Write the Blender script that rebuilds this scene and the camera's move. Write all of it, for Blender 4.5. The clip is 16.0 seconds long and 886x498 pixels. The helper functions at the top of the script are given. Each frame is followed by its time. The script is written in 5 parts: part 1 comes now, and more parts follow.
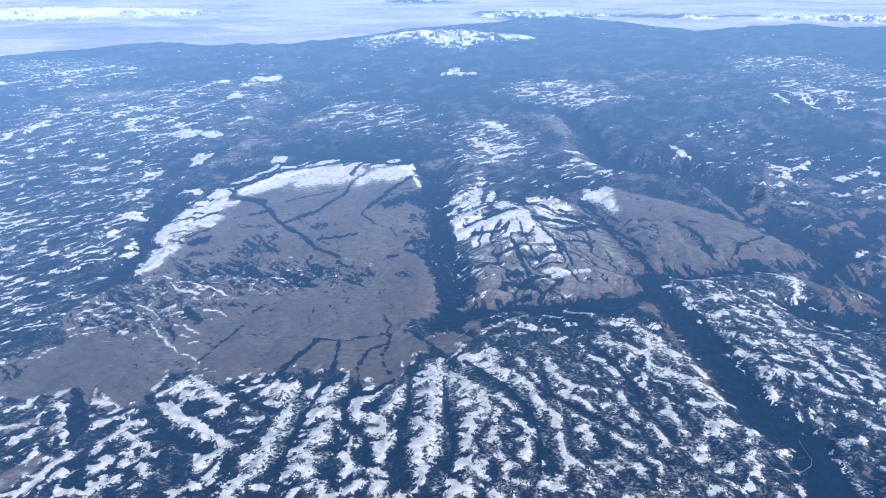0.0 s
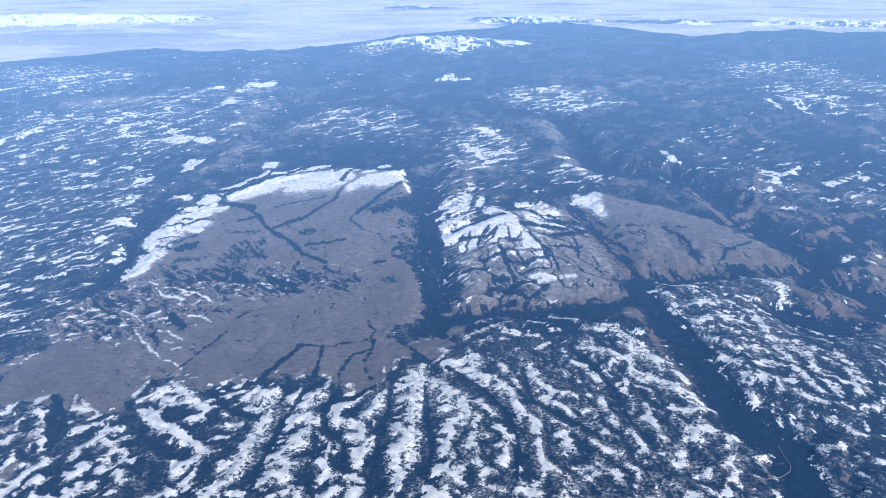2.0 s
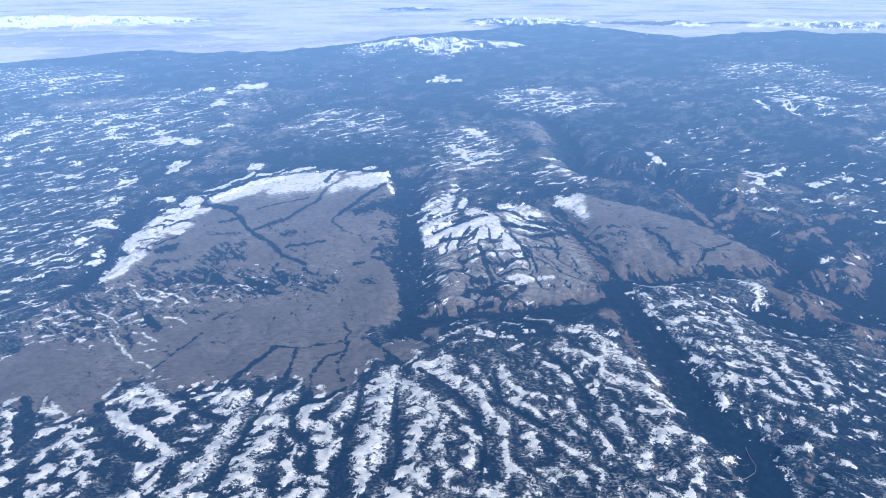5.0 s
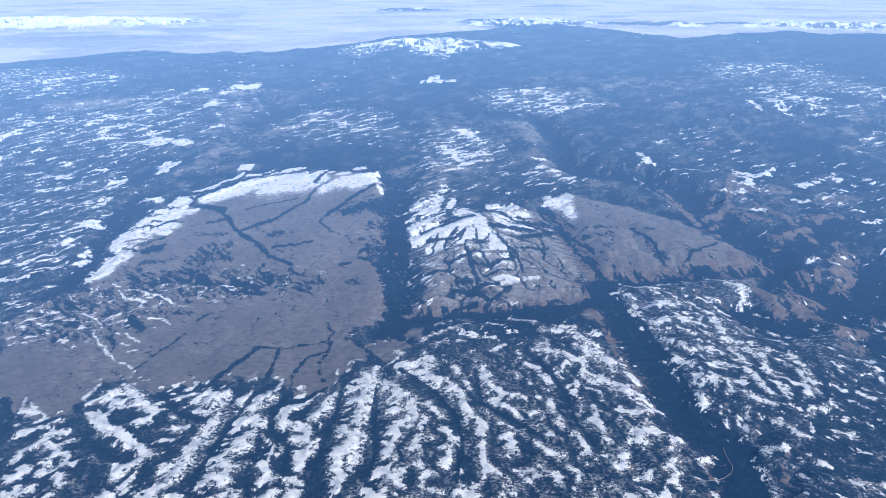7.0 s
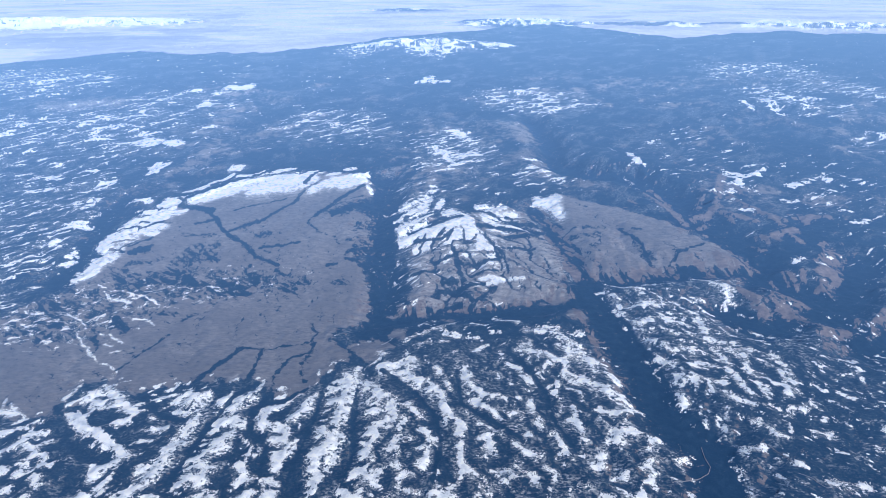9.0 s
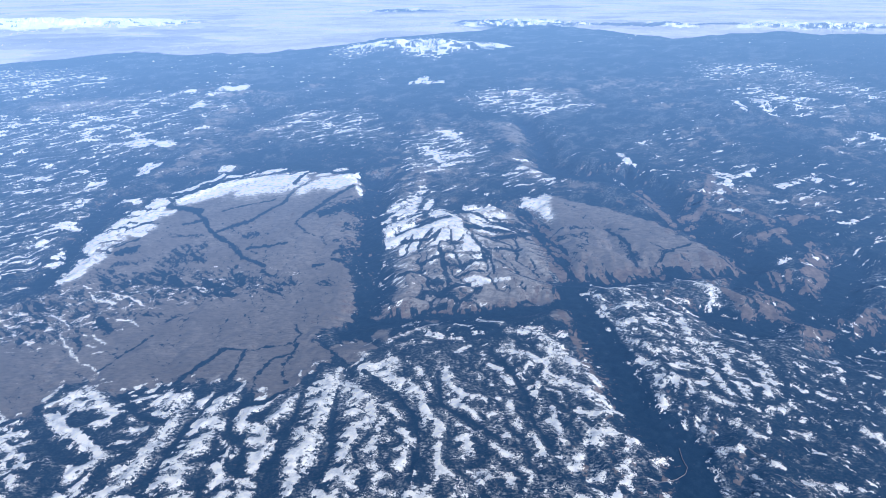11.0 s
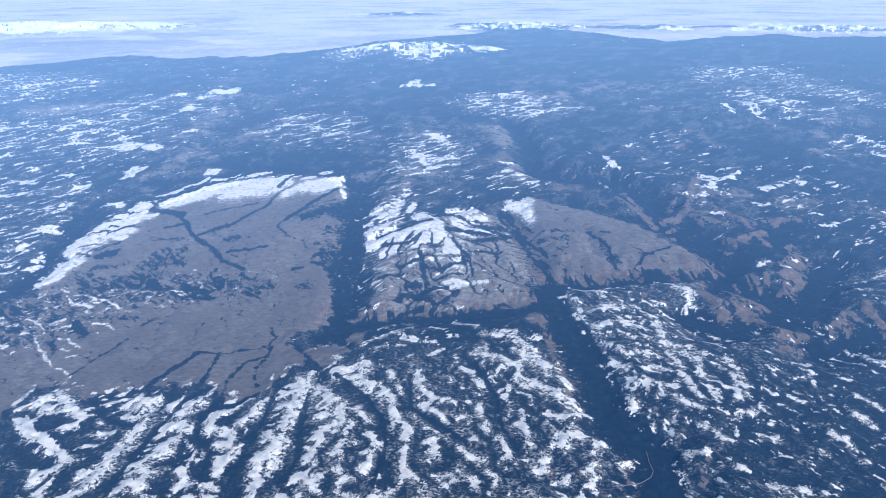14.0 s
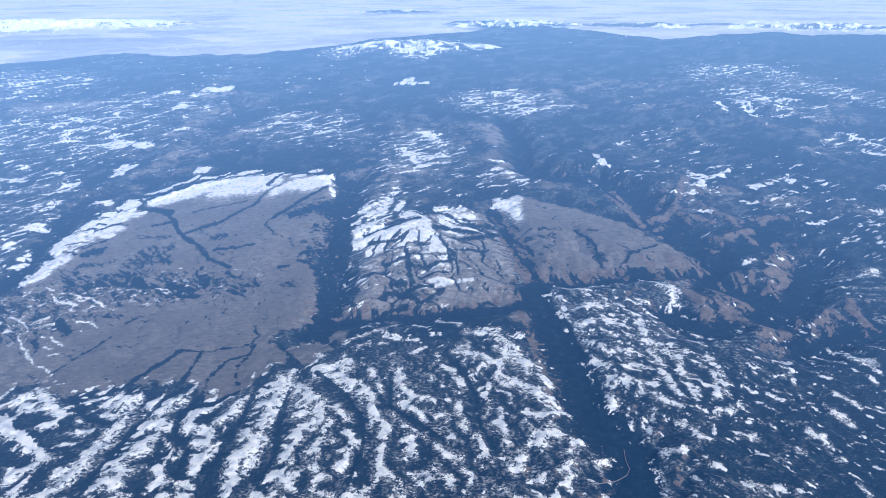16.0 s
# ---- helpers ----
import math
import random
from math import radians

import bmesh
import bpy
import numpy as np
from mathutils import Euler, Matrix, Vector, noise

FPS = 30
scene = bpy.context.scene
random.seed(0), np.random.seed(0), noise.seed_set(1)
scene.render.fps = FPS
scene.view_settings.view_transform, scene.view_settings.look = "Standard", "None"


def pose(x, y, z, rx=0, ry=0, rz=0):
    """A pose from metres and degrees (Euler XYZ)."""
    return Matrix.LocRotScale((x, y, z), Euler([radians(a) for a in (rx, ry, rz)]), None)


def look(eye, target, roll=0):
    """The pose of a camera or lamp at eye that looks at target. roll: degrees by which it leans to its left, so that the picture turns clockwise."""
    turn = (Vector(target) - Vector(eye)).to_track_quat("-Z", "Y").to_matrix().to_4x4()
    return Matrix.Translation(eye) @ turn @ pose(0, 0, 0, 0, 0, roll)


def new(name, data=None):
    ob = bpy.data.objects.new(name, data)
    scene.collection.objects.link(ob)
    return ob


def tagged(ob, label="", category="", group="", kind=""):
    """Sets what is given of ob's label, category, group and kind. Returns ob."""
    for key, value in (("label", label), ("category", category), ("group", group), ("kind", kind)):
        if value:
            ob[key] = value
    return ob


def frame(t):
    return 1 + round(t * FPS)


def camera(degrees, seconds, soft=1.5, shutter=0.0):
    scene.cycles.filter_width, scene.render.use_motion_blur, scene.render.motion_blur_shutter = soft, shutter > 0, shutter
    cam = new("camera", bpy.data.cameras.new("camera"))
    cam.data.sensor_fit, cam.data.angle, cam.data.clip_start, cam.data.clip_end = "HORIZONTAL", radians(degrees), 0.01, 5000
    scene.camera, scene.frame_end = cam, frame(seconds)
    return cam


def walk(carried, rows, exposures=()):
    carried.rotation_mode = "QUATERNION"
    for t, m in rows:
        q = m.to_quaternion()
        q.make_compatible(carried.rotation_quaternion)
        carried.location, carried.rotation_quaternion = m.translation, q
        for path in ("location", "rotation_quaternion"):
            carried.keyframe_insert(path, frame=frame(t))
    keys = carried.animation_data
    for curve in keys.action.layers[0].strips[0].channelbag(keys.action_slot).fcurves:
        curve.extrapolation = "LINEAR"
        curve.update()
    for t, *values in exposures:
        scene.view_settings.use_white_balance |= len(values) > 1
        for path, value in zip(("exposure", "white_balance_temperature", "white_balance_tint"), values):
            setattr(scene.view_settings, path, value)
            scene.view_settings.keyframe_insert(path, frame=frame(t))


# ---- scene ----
EXPOSURE, KELVIN, TINT = -0.23, 6500.0, 10.0
NX, NY = 1310, 830          # columns and rows of the land's sheet
# The model is at a scale of 1 to 100: one unit of the scene is a hundred metres of land.
cam = camera(70.0, 16.0, soft=0.9)
# seconds, yaw, pitch, roll; the aircraft flies straight and level at an even pace
TURNS = [
    (0.0, 0.000, -25.000, -0.000),
    (0.5, 0.021, -24.853, 0.021),
    (1.0, 0.004, -24.764, 0.041),
    (1.5, 0.003, -24.595, 0.066),
    (2.0, -0.007, -24.519, 0.080),
    (2.5, -0.018, -24.429, 0.106),
    (3.0, -0.019, -24.384, 0.089),
    (3.5, -0.031, -24.363, 0.099),
    (4.0, -0.053, -24.403, 0.090),
    (6.5, -0.110, -24.401, 0.137),
    (7.0, -0.124, -24.371, 0.124),
    (7.5, -0.128, -24.352, 0.133),
    (8.0, -0.126, -24.300, 0.125),
    (8.5, -0.155, -24.271, 0.147),
    (9.0, -0.157, -24.337, 0.184),
    (11.5, -0.203, -24.245, 0.209),
    (12.0, -0.221, -24.148, 0.223),
    (12.5, -0.233, -24.171, 0.224),
    (13.0, -0.233, -24.108, 0.228),
    (13.5, -0.258, -24.054, 0.253),
    (14.0, -0.257, -24.040, 0.256),
    (14.5, -0.275, -24.030, 0.265),
    (15.0, -0.274, -24.059, 0.255),
    (15.5, -0.299, -24.148, 0.250),
    (16.0, -0.300, -24.222, 0.235),
]
walk(cam, [(t, pose(2.3125 * t, 0.010 * t, 90.0 + 0.013 * t, 90 + pitch, roll, yaw)) for t, yaw, pitch, roll in TURNS],
     exposures=[(0.0, EXPOSURE, KELVIN, TINT), (16.0, EXPOSURE, KELVIN, TINT)])

# ---- sky and sun ----
SUN_AZIMUTH, SUN_ELEVATION = 138.0, 34.0     # degrees from +y towards +x, and above the horizon
world = bpy.data.worlds.new("world")
scene.world = world
world.use_nodes = True
sky = world.node_tree.nodes.new("ShaderNodeTexSky")
sky.sky_type, sky.sun_disc = "NISHITA", False
sky.sun_elevation, sky.sun_rotation = radians(SUN_ELEVATION), radians(SUN_AZIMUTH)
sky.altitude, sky.air_density, sky.dust_density = 2500.0, 1.0, 0.3
background = world.node_tree.nodes["Background"]
background.inputs["Strength"].default_value = 0.12
world.node_tree.links.new(sky.outputs["Color"], background.inputs["Color"])
sun = new("sun", bpy.data.lights.new("sun", "SUN"))
sun.data.energy, sun.data.angle, sun.data.color = 4.2, radians(0.5), (1.0, 0.96, 0.91)
a, e = radians(SUN_AZIMUTH), radians(SUN_ELEVATION)
sun.matrix_world = look((0, 0, 300), (-math.sin(a) * math.cos(e), -math.cos(a) * math.cos(e), 300 - math.sin(e)))


# ---- materials ----
def land_material(name):
    """Snow, open sagebrush, bare rock and conifer forest, mixed by the land cover stored on the mesh."""
    mat = bpy.data.materials.new(name)
    mat.use_nodes = True
    nt = mat.node_tree
    bsdf = nt.nodes["Principled BSDF"]

    def node(kind, **inputs):
        n = nt.nodes.new(kind)
        for key, value in inputs.items():
            n.inputs[key].default_value = value
        return n

    def cover(attribute):
        n = nt.nodes.new("ShaderNodeAttribute")
        n.attribute_name = attribute
        return n.outputs["Fac"]

    def grain(scale, detail=4.0, rough=0.6, stretch=(1, 1, 1)):
        mapping = node("ShaderNodeMapping")
        mapping.inputs["Scale"].default_value = stretch
        nt.links.new(place.outputs["Object"], mapping.inputs["Vector"])
        n = node("ShaderNodeTexNoise", Scale=scale, Detail=detail, Roughness=rough)
        nt.links.new(mapping.outputs["Vector"], n.inputs["Vector"])
        return n.outputs["Fac"]

    def maths(op, p, q, r=None):
        n = nt.nodes.new("ShaderNodeMath")
        n.operation = op
        for i, v in enumerate((p, q, r)):
            if v is None:
                continue
            if isinstance(v, (int, float)):
                n.inputs[i].default_value = v
            else:
                nt.links.new(v, n.inputs[i])
        return n.outputs[0]

    def step(value, low, high):
        n = nt.nodes.new("ShaderNodeMapRange")
        n.interpolation_type = "SMOOTHSTEP"
        nt.links.new(value, n.inputs["Value"])
        n.inputs["From Min"].default_value, n.inputs["From Max"].default_value = low, high
        return n.outputs["Result"]

    def ramp(value, *stops):
        n = nt.nodes.new("ShaderNodeValToRGB")
        while len(n.color_ramp.elements) < len(stops):
            n.color_ramp.elements.new(0.5)
        for el, (at, rgb) in zip(n.color_ramp.elements, stops):
            el.position, el.color = at, (*rgb, 1)
        nt.links.new(value, n.inputs["Fac"])
        return n.outputs["Color"]

    def mix(fac, first, second):
        n = nt.nodes.new("ShaderNodeMix")
        n.data_type = "RGBA"
        nt.links.new(fac, n.inputs["Factor"])
        nt.links.new(first, n.inputs["A"])
        nt.links.new(second, n.inputs["B"])
        return n.outputs["Result"]

    place = nt.nodes.new("ShaderNodeTexCoord")
    fine, medium, broad = grain(3.4, 4, 0.66), grain(0.55, 5, 0.62), grain(0.06, 4, 0.55)
    streak = grain(0.8, 6, 0.68, (0.45, 0.8, 1.0))
    stand = maths("ADD", maths("MULTIPLY", fine, 0.45), maths("MULTIPLY", medium, 0.55))
    forest = ramp(stand, (0.36, FOREST[0]), (0.50, FOREST[1]), (0.64, FOREST[2]))
    flow = grain(1.7, 5, 0.72, (0.30, 1.15, 1.0))
    sage = mix(step(maths("ADD", maths("MULTIPLY", streak, 0.4), maths("MULTIPLY", flow, 0.6)), 0.36, 0.64), ramp(medium, (0.3, SAGE[0]), (0.7, SAGE[1])), ramp(broad, (0.35, SAGE[1]), (0.65, SAGE[2])))
    rock = ramp(streak, (0.3, ROCK[0]), (0.5, ROCK[1]), (0.7, ROCK[2]))
    basin = maths("ADD", maths("MULTIPLY", grain(0.009, 4, 0.55, (0.6, 1.0, 1.0)), 0.75), maths("MULTIPLY", broad, 0.25))
    plain = ramp(basin, (0.38, PLAIN[0]), (0.62, PLAIN[1]))
    snow = ramp(medium, (0.30, SNOW[0]), (0.58, SNOW[1]))
    ticks = grain(1.5, 4, 0.65, (0.85, 1.25, 1.0))
    rag = maths("SUBTRACT", fine, 0.5)
    rag2 = maths("ADD", maths("SUBTRACT", medium, 0.5), maths("SUBTRACT", ticks, 0.5))
    ragged = maths("ADD", maths("MULTIPLY", rag, 3.0), maths("MULTIPLY", rag2, 1.2))
    powder = maths("MULTIPLY", cover("dust"), step(maths("ADD", maths("MULTIPLY", ticks, 0.75), maths("MULTIPLY", fine, 0.25)), 0.45, 0.60))
    forest = mix(powder, forest, snow)
    sage = mix(maths("MULTIPLY", cover("dust"), step(streak, 0.25, 0.75)), sage, snow)
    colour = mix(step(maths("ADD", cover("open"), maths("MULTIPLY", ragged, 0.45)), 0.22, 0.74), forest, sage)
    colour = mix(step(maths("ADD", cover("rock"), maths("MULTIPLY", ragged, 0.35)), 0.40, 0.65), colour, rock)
    colour = mix(step(cover("plain"), 0.3, 0.7), colour, plain)
    scant = mix(step(medium, 0.35, 0.65), ramp(streak, (0.3, SCANT[0]), (0.7, SCANT[1])), snow)
    colour = mix(step(maths("ADD", cover("snow"), maths("MULTIPLY", ragged, 0.8)), 0.34, 0.50), colour, scant)
    colour = mix(step(maths("ADD", cover("snow"), maths("MULTIPLY", ragged, 0.8)), 0.46, 0.60), colour, snow)
    nt.links.new(colour, bsdf.inputs["Base Color"])
    bsdf.inputs["Roughness"].default_value = 0.8
    bsdf.inputs["Specular IOR Level"].default_value = 0.06
    bump = node("ShaderNodeBump", Strength=0.25, Distance=0.06)
    nt.links.new(fine, bump.inputs["Height"])
    nt.links.new(bump.outputs["Normal"], bsdf.inputs["Normal"])
    # distance haze put into the ground as blue gloss, stronger at low view angles
    haze_gloss = nt.nodes.new("ShaderNodeBsdfGlossy")
    haze_gloss.inputs["Roughness"].default_value = 0.9
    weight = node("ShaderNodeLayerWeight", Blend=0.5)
    # fixed normals: the haze ignores slopes and is a little heavier on the left
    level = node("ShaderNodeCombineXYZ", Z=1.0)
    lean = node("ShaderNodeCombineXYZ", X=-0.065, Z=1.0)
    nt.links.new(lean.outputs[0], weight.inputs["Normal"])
    nt.links.new(level.outputs[0], haze_gloss.inputs["Normal"])
    amount = maths("MULTIPLY_ADD", maths("POWER", weight.outputs["Facing"], HAZE_POWER), HAZE_MOST, HAZE_LEAST)
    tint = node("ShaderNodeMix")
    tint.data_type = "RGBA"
    tint.inputs["A"].default_value, tint.inputs["B"].default_value = (0, 0, 0, 1), (*HAZE_TINT, 1)
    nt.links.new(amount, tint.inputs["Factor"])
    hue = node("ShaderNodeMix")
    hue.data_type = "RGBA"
    hue.inputs["A"].default_value, hue.inputs["B"].default_value = (*STEEP_HAZE_TINT, 1), (*HAZE_TINT, 1)
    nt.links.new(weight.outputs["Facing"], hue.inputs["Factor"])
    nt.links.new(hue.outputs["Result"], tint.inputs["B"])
    nt.links.new(tint.outputs["Result"], haze_gloss.inputs["Color"])
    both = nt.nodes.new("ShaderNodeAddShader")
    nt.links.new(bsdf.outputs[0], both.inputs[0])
    nt.links.new(haze_gloss.outputs[0], both.inputs[1])
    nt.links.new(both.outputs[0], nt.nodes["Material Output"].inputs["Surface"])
    return mat


FOREST = [(0.004, 0.011, 0.022), (0.008, 0.020, 0.037), (0.017, 0.035, 0.056)]
SAGE = [(0.092, 0.088, 0.090), (0.176, 0.160, 0.157), (0.266, 0.244, 0.238)]
ROCK = [(0.085, 0.069, 0.065), (0.145, 0.118, 0.110), (0.215, 0.176, 0.160)]
PLAIN = [(0.34, 0.32, 0.32), (0.60, 0.56, 0.55)]
SCANT = [(0.26, 0.27, 0.29), (0.50, 0.52, 0.55)]
SNOW = [(0.50, 0.55, 0.62), (0.95, 0.95, 0.94)]
# tints and strengths of the painted haze
HAZE_TINT, STEEP_HAZE_TINT = (0.355, 0.600, 0.900), (0.02, 0.36, 1.0)
HAZE_POWER, HAZE_MOST, HAZE_LEAST = 2.6, 1.0, 0.192
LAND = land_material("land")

# ---- the plan of the land ----
SAGE_TABLE = [(-112.9, 116.7), (-117.7, 129.2), (-105.4, 136.5), (-100.9, 143.9), (-108.7, 155.6), (-105.9, 169.3), (-95.7, 177.5), (-100.8, 185.1), (-94.8, 191.0), (-104.6, 213.3), (-96.9, 230.0), (-89.2, 252.0), (-78.9, 267.9), (-58.9, 282.4), (-44.8, 294.8), (-13.1, 287.6), (-9.8, 267.9), (-15.0, 246.9), (-6.5, 232.1), (-4.0, 219.4), (-10.7, 202.0), (-4.5, 190.0), (-0.7, 175.0), (-1.5, 164.6), (-8.0, 156.8), (-10.7, 150.5), (-6.8, 146.7), (2.5, 151.0), (7.0, 144.4), (2.3, 136.6), (-3.6, 139.9), (-7.8, 133.9), (-11.2, 121.2), (-17.2, 121.4), (-22.8, 127.9), (-31.7, 130.8), (-39.9, 129.6), (-49.4, 128.3), (-53.2, 123.1), (-64.2, 130.7), (-68.1, 126.6), (-67.2, 116.5), (-74.1, 113.5), (-83.4, 114.4), (-88.9, 119.7), (-95.9, 116.2)]
MIDDLE_MESA = [(5.9, 213.2), (10.5, 220.3), (21.2, 229.8), (33.6, 235.3), (47.0, 245.0), (56.6, 237.5), (60.0, 227.4), (60.9, 215.1), (63.0, 207.0), (63.6, 195.5), (67.9, 188.2), (64.7, 181.4), (61.8, 173.0), (53.8, 171.9), (47.2, 168.9), (39.3, 166.9), (32.3, 164.8), (21.4, 166.4), (11.6, 164.5), (10.3, 175.6), (10.4, 194.2), (8.6, 208.2)]
LONG_MESA = [(60.9, 251.4), (71.8, 256.9), (85.8, 246.8), (94.9, 239.2), (111.4, 224.0), (115.5, 211.4), (124.7, 197.5), (121.8, 186.6), (109.6, 184.1), (101.0, 185.4), (90.7, 185.0), (76.0, 182.3), (68.2, 186.8), (64.4, 204.5), (60.8, 229.3)]
GORGE = [(64.4, 181.8), (65.7, 168.9), (67.5, 156.5), (68.3, 141.3), (70.0, 130.8), (69.8, 117.3), (72.7, 108.5), (75.8, 101.5), (74.0, 92.9), (71.4, 83.3)]
MESA_GORGE = [(65.6, 183.4), (65.4, 199.6), (63.3, 215.8), (62.2, 229.5), (59.3, 242.6)]
CLIFF_GORGE = [(65.4, 182.6), (76.5, 183.0), (91.3, 185.7), (103.7, 186.4), (122.9, 187.6), (125.6, 176.2), (129.8, 168.5), (134.3, 159.8)]
BACK_GORGE = [(128.1, 190.4), (128.0, 208.8), (121.8, 224.5), (120.1, 243.9), (118.0, 266.1), (106.9, 281.9), (85.4, 290.4), (77.3, 308.7), (80.6, 345.6), (77.2, 398.3)]
MIDDLE_VALLEY = [(0.6, 153.7), (2.2, 160.9), (2.8, 171.2), (1.5, 189.6), (-1.8, 210.1), (-3.3, 246.9), (-5.0, 284.1)]
WEST_VALLEY = [(-104.8, 183.9), (-104.2, 199.9), (-108.6, 218.0), (-114.2, 240.2), (-114.9, 256.8)]
DRAW_ONE = [(-91.9, 256.9), (-84.5, 248.1), (-76.1, 243.1), (-67.7, 232.2), (-62.0, 222.0), (-52.7, 213.0), (-44.7, 202.7), (-35.9, 196.9)]
DRAW_TWO = [(-35.0, 279.9), (-40.0, 267.9), (-41.1, 252.2), (-49.9, 232.4), (-60.9, 221.6)]
DRAW_THREE = [(-10.8, 261.9), (-22.3, 250.2), (-30.0, 237.9), (-31.8, 229.7), (-26.6, 222.1), (-19.8, 217.3), (-16.9, 211.4)]
DRAW_FOUR = [(-28.3, 145.3), (-22.4, 147.2), (-15.5, 149.3), (-15.1, 154.1), (-17.2, 159.2)]
DRAW_FIVE = [(-14.7, 148.6), (-14.6, 143.6), (-19.3, 140.9), (-21.1, 134.6), (-21.2, 128.6), (-19.9, 124.0), (-22.7, 119.7), (-22.0, 111.5), (-17.5, 107.1), (-15.6, 99.3)]
DRAW_SIX = [(-7.9, 155.1), (-6.0, 145.4), (-0.6, 138.5), (4.4, 129.9), (10.4, 126.3), (15.3, 120.2), (21.6, 108.6), (21.7, 94.1)]
DRAW_SEVEN = [(-34.8, 147.2), (-28.4, 146.3), (-27.8, 139.2), (-27.7, 132.1), (-26.7, 128.0), (-30.7, 125.5), (-33.0, 121.8), (-32.8, 114.9)]
DRAW_EIGHT = [(-14.5, 142.4), (-16.0, 137.2), (-14.8, 131.5), (-13.1, 128.8)]
DRAW_NINE = [(-34.5, 145.6), (-37.6, 138.6), (-40.0, 132.9), (-40.3, 128.3)]
DRAW_TEN = [(-63.8, 119.3), (-66.9, 115.9), (-61.1, 106.7), (-55.8, 99.4), (-54.0, 87.1)]
RIM_RIDGE = [(60.2, 163.4), (61.4, 146.8), (61.5, 134.1), (62.8, 124.3), (62.2, 117.6)]
LONG_DRAW = [(87.8, 221.0), (91.8, 208.4), (91.2, 194.6), (92.2, 184.1)]
FORK_DRAW = [(113.6, 205.1), (102.9, 198.6), (92.8, 185.8)]
TOP_DRAW = [(72.3, 222.8), (65.3, 216.4), (61.5, 209.2)]
MIDDLE_FOOT = [(3.0, 161.3), (11.3, 162.0), (21.3, 163.2), (32.1, 161.7), (39.8, 163.2), (47.6, 165.0), (53.9, 167.5), (61.6, 167.4), (67.7, 175.3)]
EAST_GORGE = [(104.4, 160.2), (109.0, 150.4), (128.8, 159.4), (133.8, 149.8), (131.7, 140.0), (144.5, 146.7), (156.4, 151.0)]
BUTTE_GORGE = [(122.7, 181.8), (133.5, 173.4), (139.4, 162.5), (153.0, 180.5), (163.3, 192.9)]
RIM_ROAD = [(75.3, 104.3), (75.0, 102.4), (74.7, 100.2), (74.9, 98.4), (73.8, 96.5), (72.1, 95.4), (70.0, 94.2), (67.6, 93.9), (65.1, 92.9)]
FOREST_ROAD = [(90.0, 94.2), (91.0, 93.5), (92.0, 92.9), (92.7, 91.6), (93.9, 90.4)]
RIDGE_ROAD = [(87.7, 102.8), (88.7, 101.1), (89.6, 99.2), (90.5, 97.2)]
BASIN_EDGE = [(-475.6, 499.2), (-452.5, 575.4), (-431.7, 637.1), (-390.2, 694.0), (-338.9, 740.7), (-244.7, 744.0), (-170.2, 753.4), (-97.3, 791.7), (-49.5, 912.3), (71.2, 978.8), (204.2, 1123.8), (241.7, 1037.9), (292.6, 1000.7), (320.8, 932.4), (338.6, 894.3), (507.0, 972.6), (627.8, 944.9), (725.9, 934.4), (837.0, 881.8)]
BARE_SLOPES = [(5.3, 165.7, 7.9, 167.2, 1.4), (13.6, 163.2, 20.1, 169.7, 1.2), (21.0, 162.5, 23.3, 160.6, 1.0), (-0.6, 146.5, 2.4, 143.2, 1.8), (7.3, 152.1, 9.6, 150.3, 1.3), (-85.0, 89.6, -81.9, 95.2, 1.9), (-92.6, 105.8, -88.9, 109.1, 0.7), (-82.8, 105.4, -82.5, 108.7, 0.7), (-66.3, 115.9, -65.1, 119.3, 0.9), (-20.2, 129.1, -13.3, 131.5, 2.1), (-32.0, 132.2, -28.6, 137.8, 1.7), (58.6, 160.0, 63.1, 161.6, 1.7), (37.7, 172.1, 58.5, 171.8, 1.6), (11.7, 174.0, 17.2, 177.2, 1.4), (-33.6, 140.9, -20.8, 134.6, 1.5), (73.7, 186.6, 76.0, 182.3, 1.1)]
SNOW_COUNTRY = [(-211, 357, 61, 110, 0.26), (-152, 217, 38, 61, 0.26), (-130, 167, 24, 20, 0.34), (-90, 159, 20, 16, 0.26), (-328, 549, 81, 89, 0.30), (-168, 414, 55, 107, 0.22), (-79, 176, 18, 10, 0.26), (84, 159, 20, 20, 0.26), (90, 130, 17, 27, 0.27), (90, 105, 16, 20, 0.09), (129, 127, 22, 34, 0.09), (101, 94, 20, 18, 0.04), (60, 94, 10, 8, 0.16), (26, 333, 21, 39, 0.36), (13, 244, 12, 14, 0.42), (-43, 390, 38, 45, 0.28), (88, 461, 41, 46, 0.30), (52, 292, 30, 24, 0.18), (20, 270, 22, 16, 0.24), (150, 330, 30, 40, 0.12)]
SNOW_HIGHLANDS = [(192, 223, 22, 47, 0.07), (271, 336, 18, 25, 0.25), (199, 279, 21, 25, 0.06), (168, 176, 12, 19, 0.06), (268, 462, 33, 64, 0.26), (310, 579, 65, 82, 0.26), (348, 522, 27, 81, 0.24), (11, 803, 51, 85, 0.50), (-639, 1180, 188, 121, 0.95), (172, 1160, 88, 102, 0.50), (611, 1107, 75, 106, 0.60), (-68, 763, 26, 55, 0.40), (23, 197, 19, 25, 0.20), (-38, 122, 60, 20, 0.12), (25, 102, 35, 27, 0.12), (-24, 91, 43, 14, 0.14), (-67, 99, 29, 19, 0.14), (23, 148, 20, 8, 0.08), (53, 131, 18, 15, 0.20)]
DRAW_ELEVEN = [(-1.3, 137.7), (-6.9, 129.8), (-10.7, 123.6), (-13.6, 117.8), (-15.9, 115.0)]
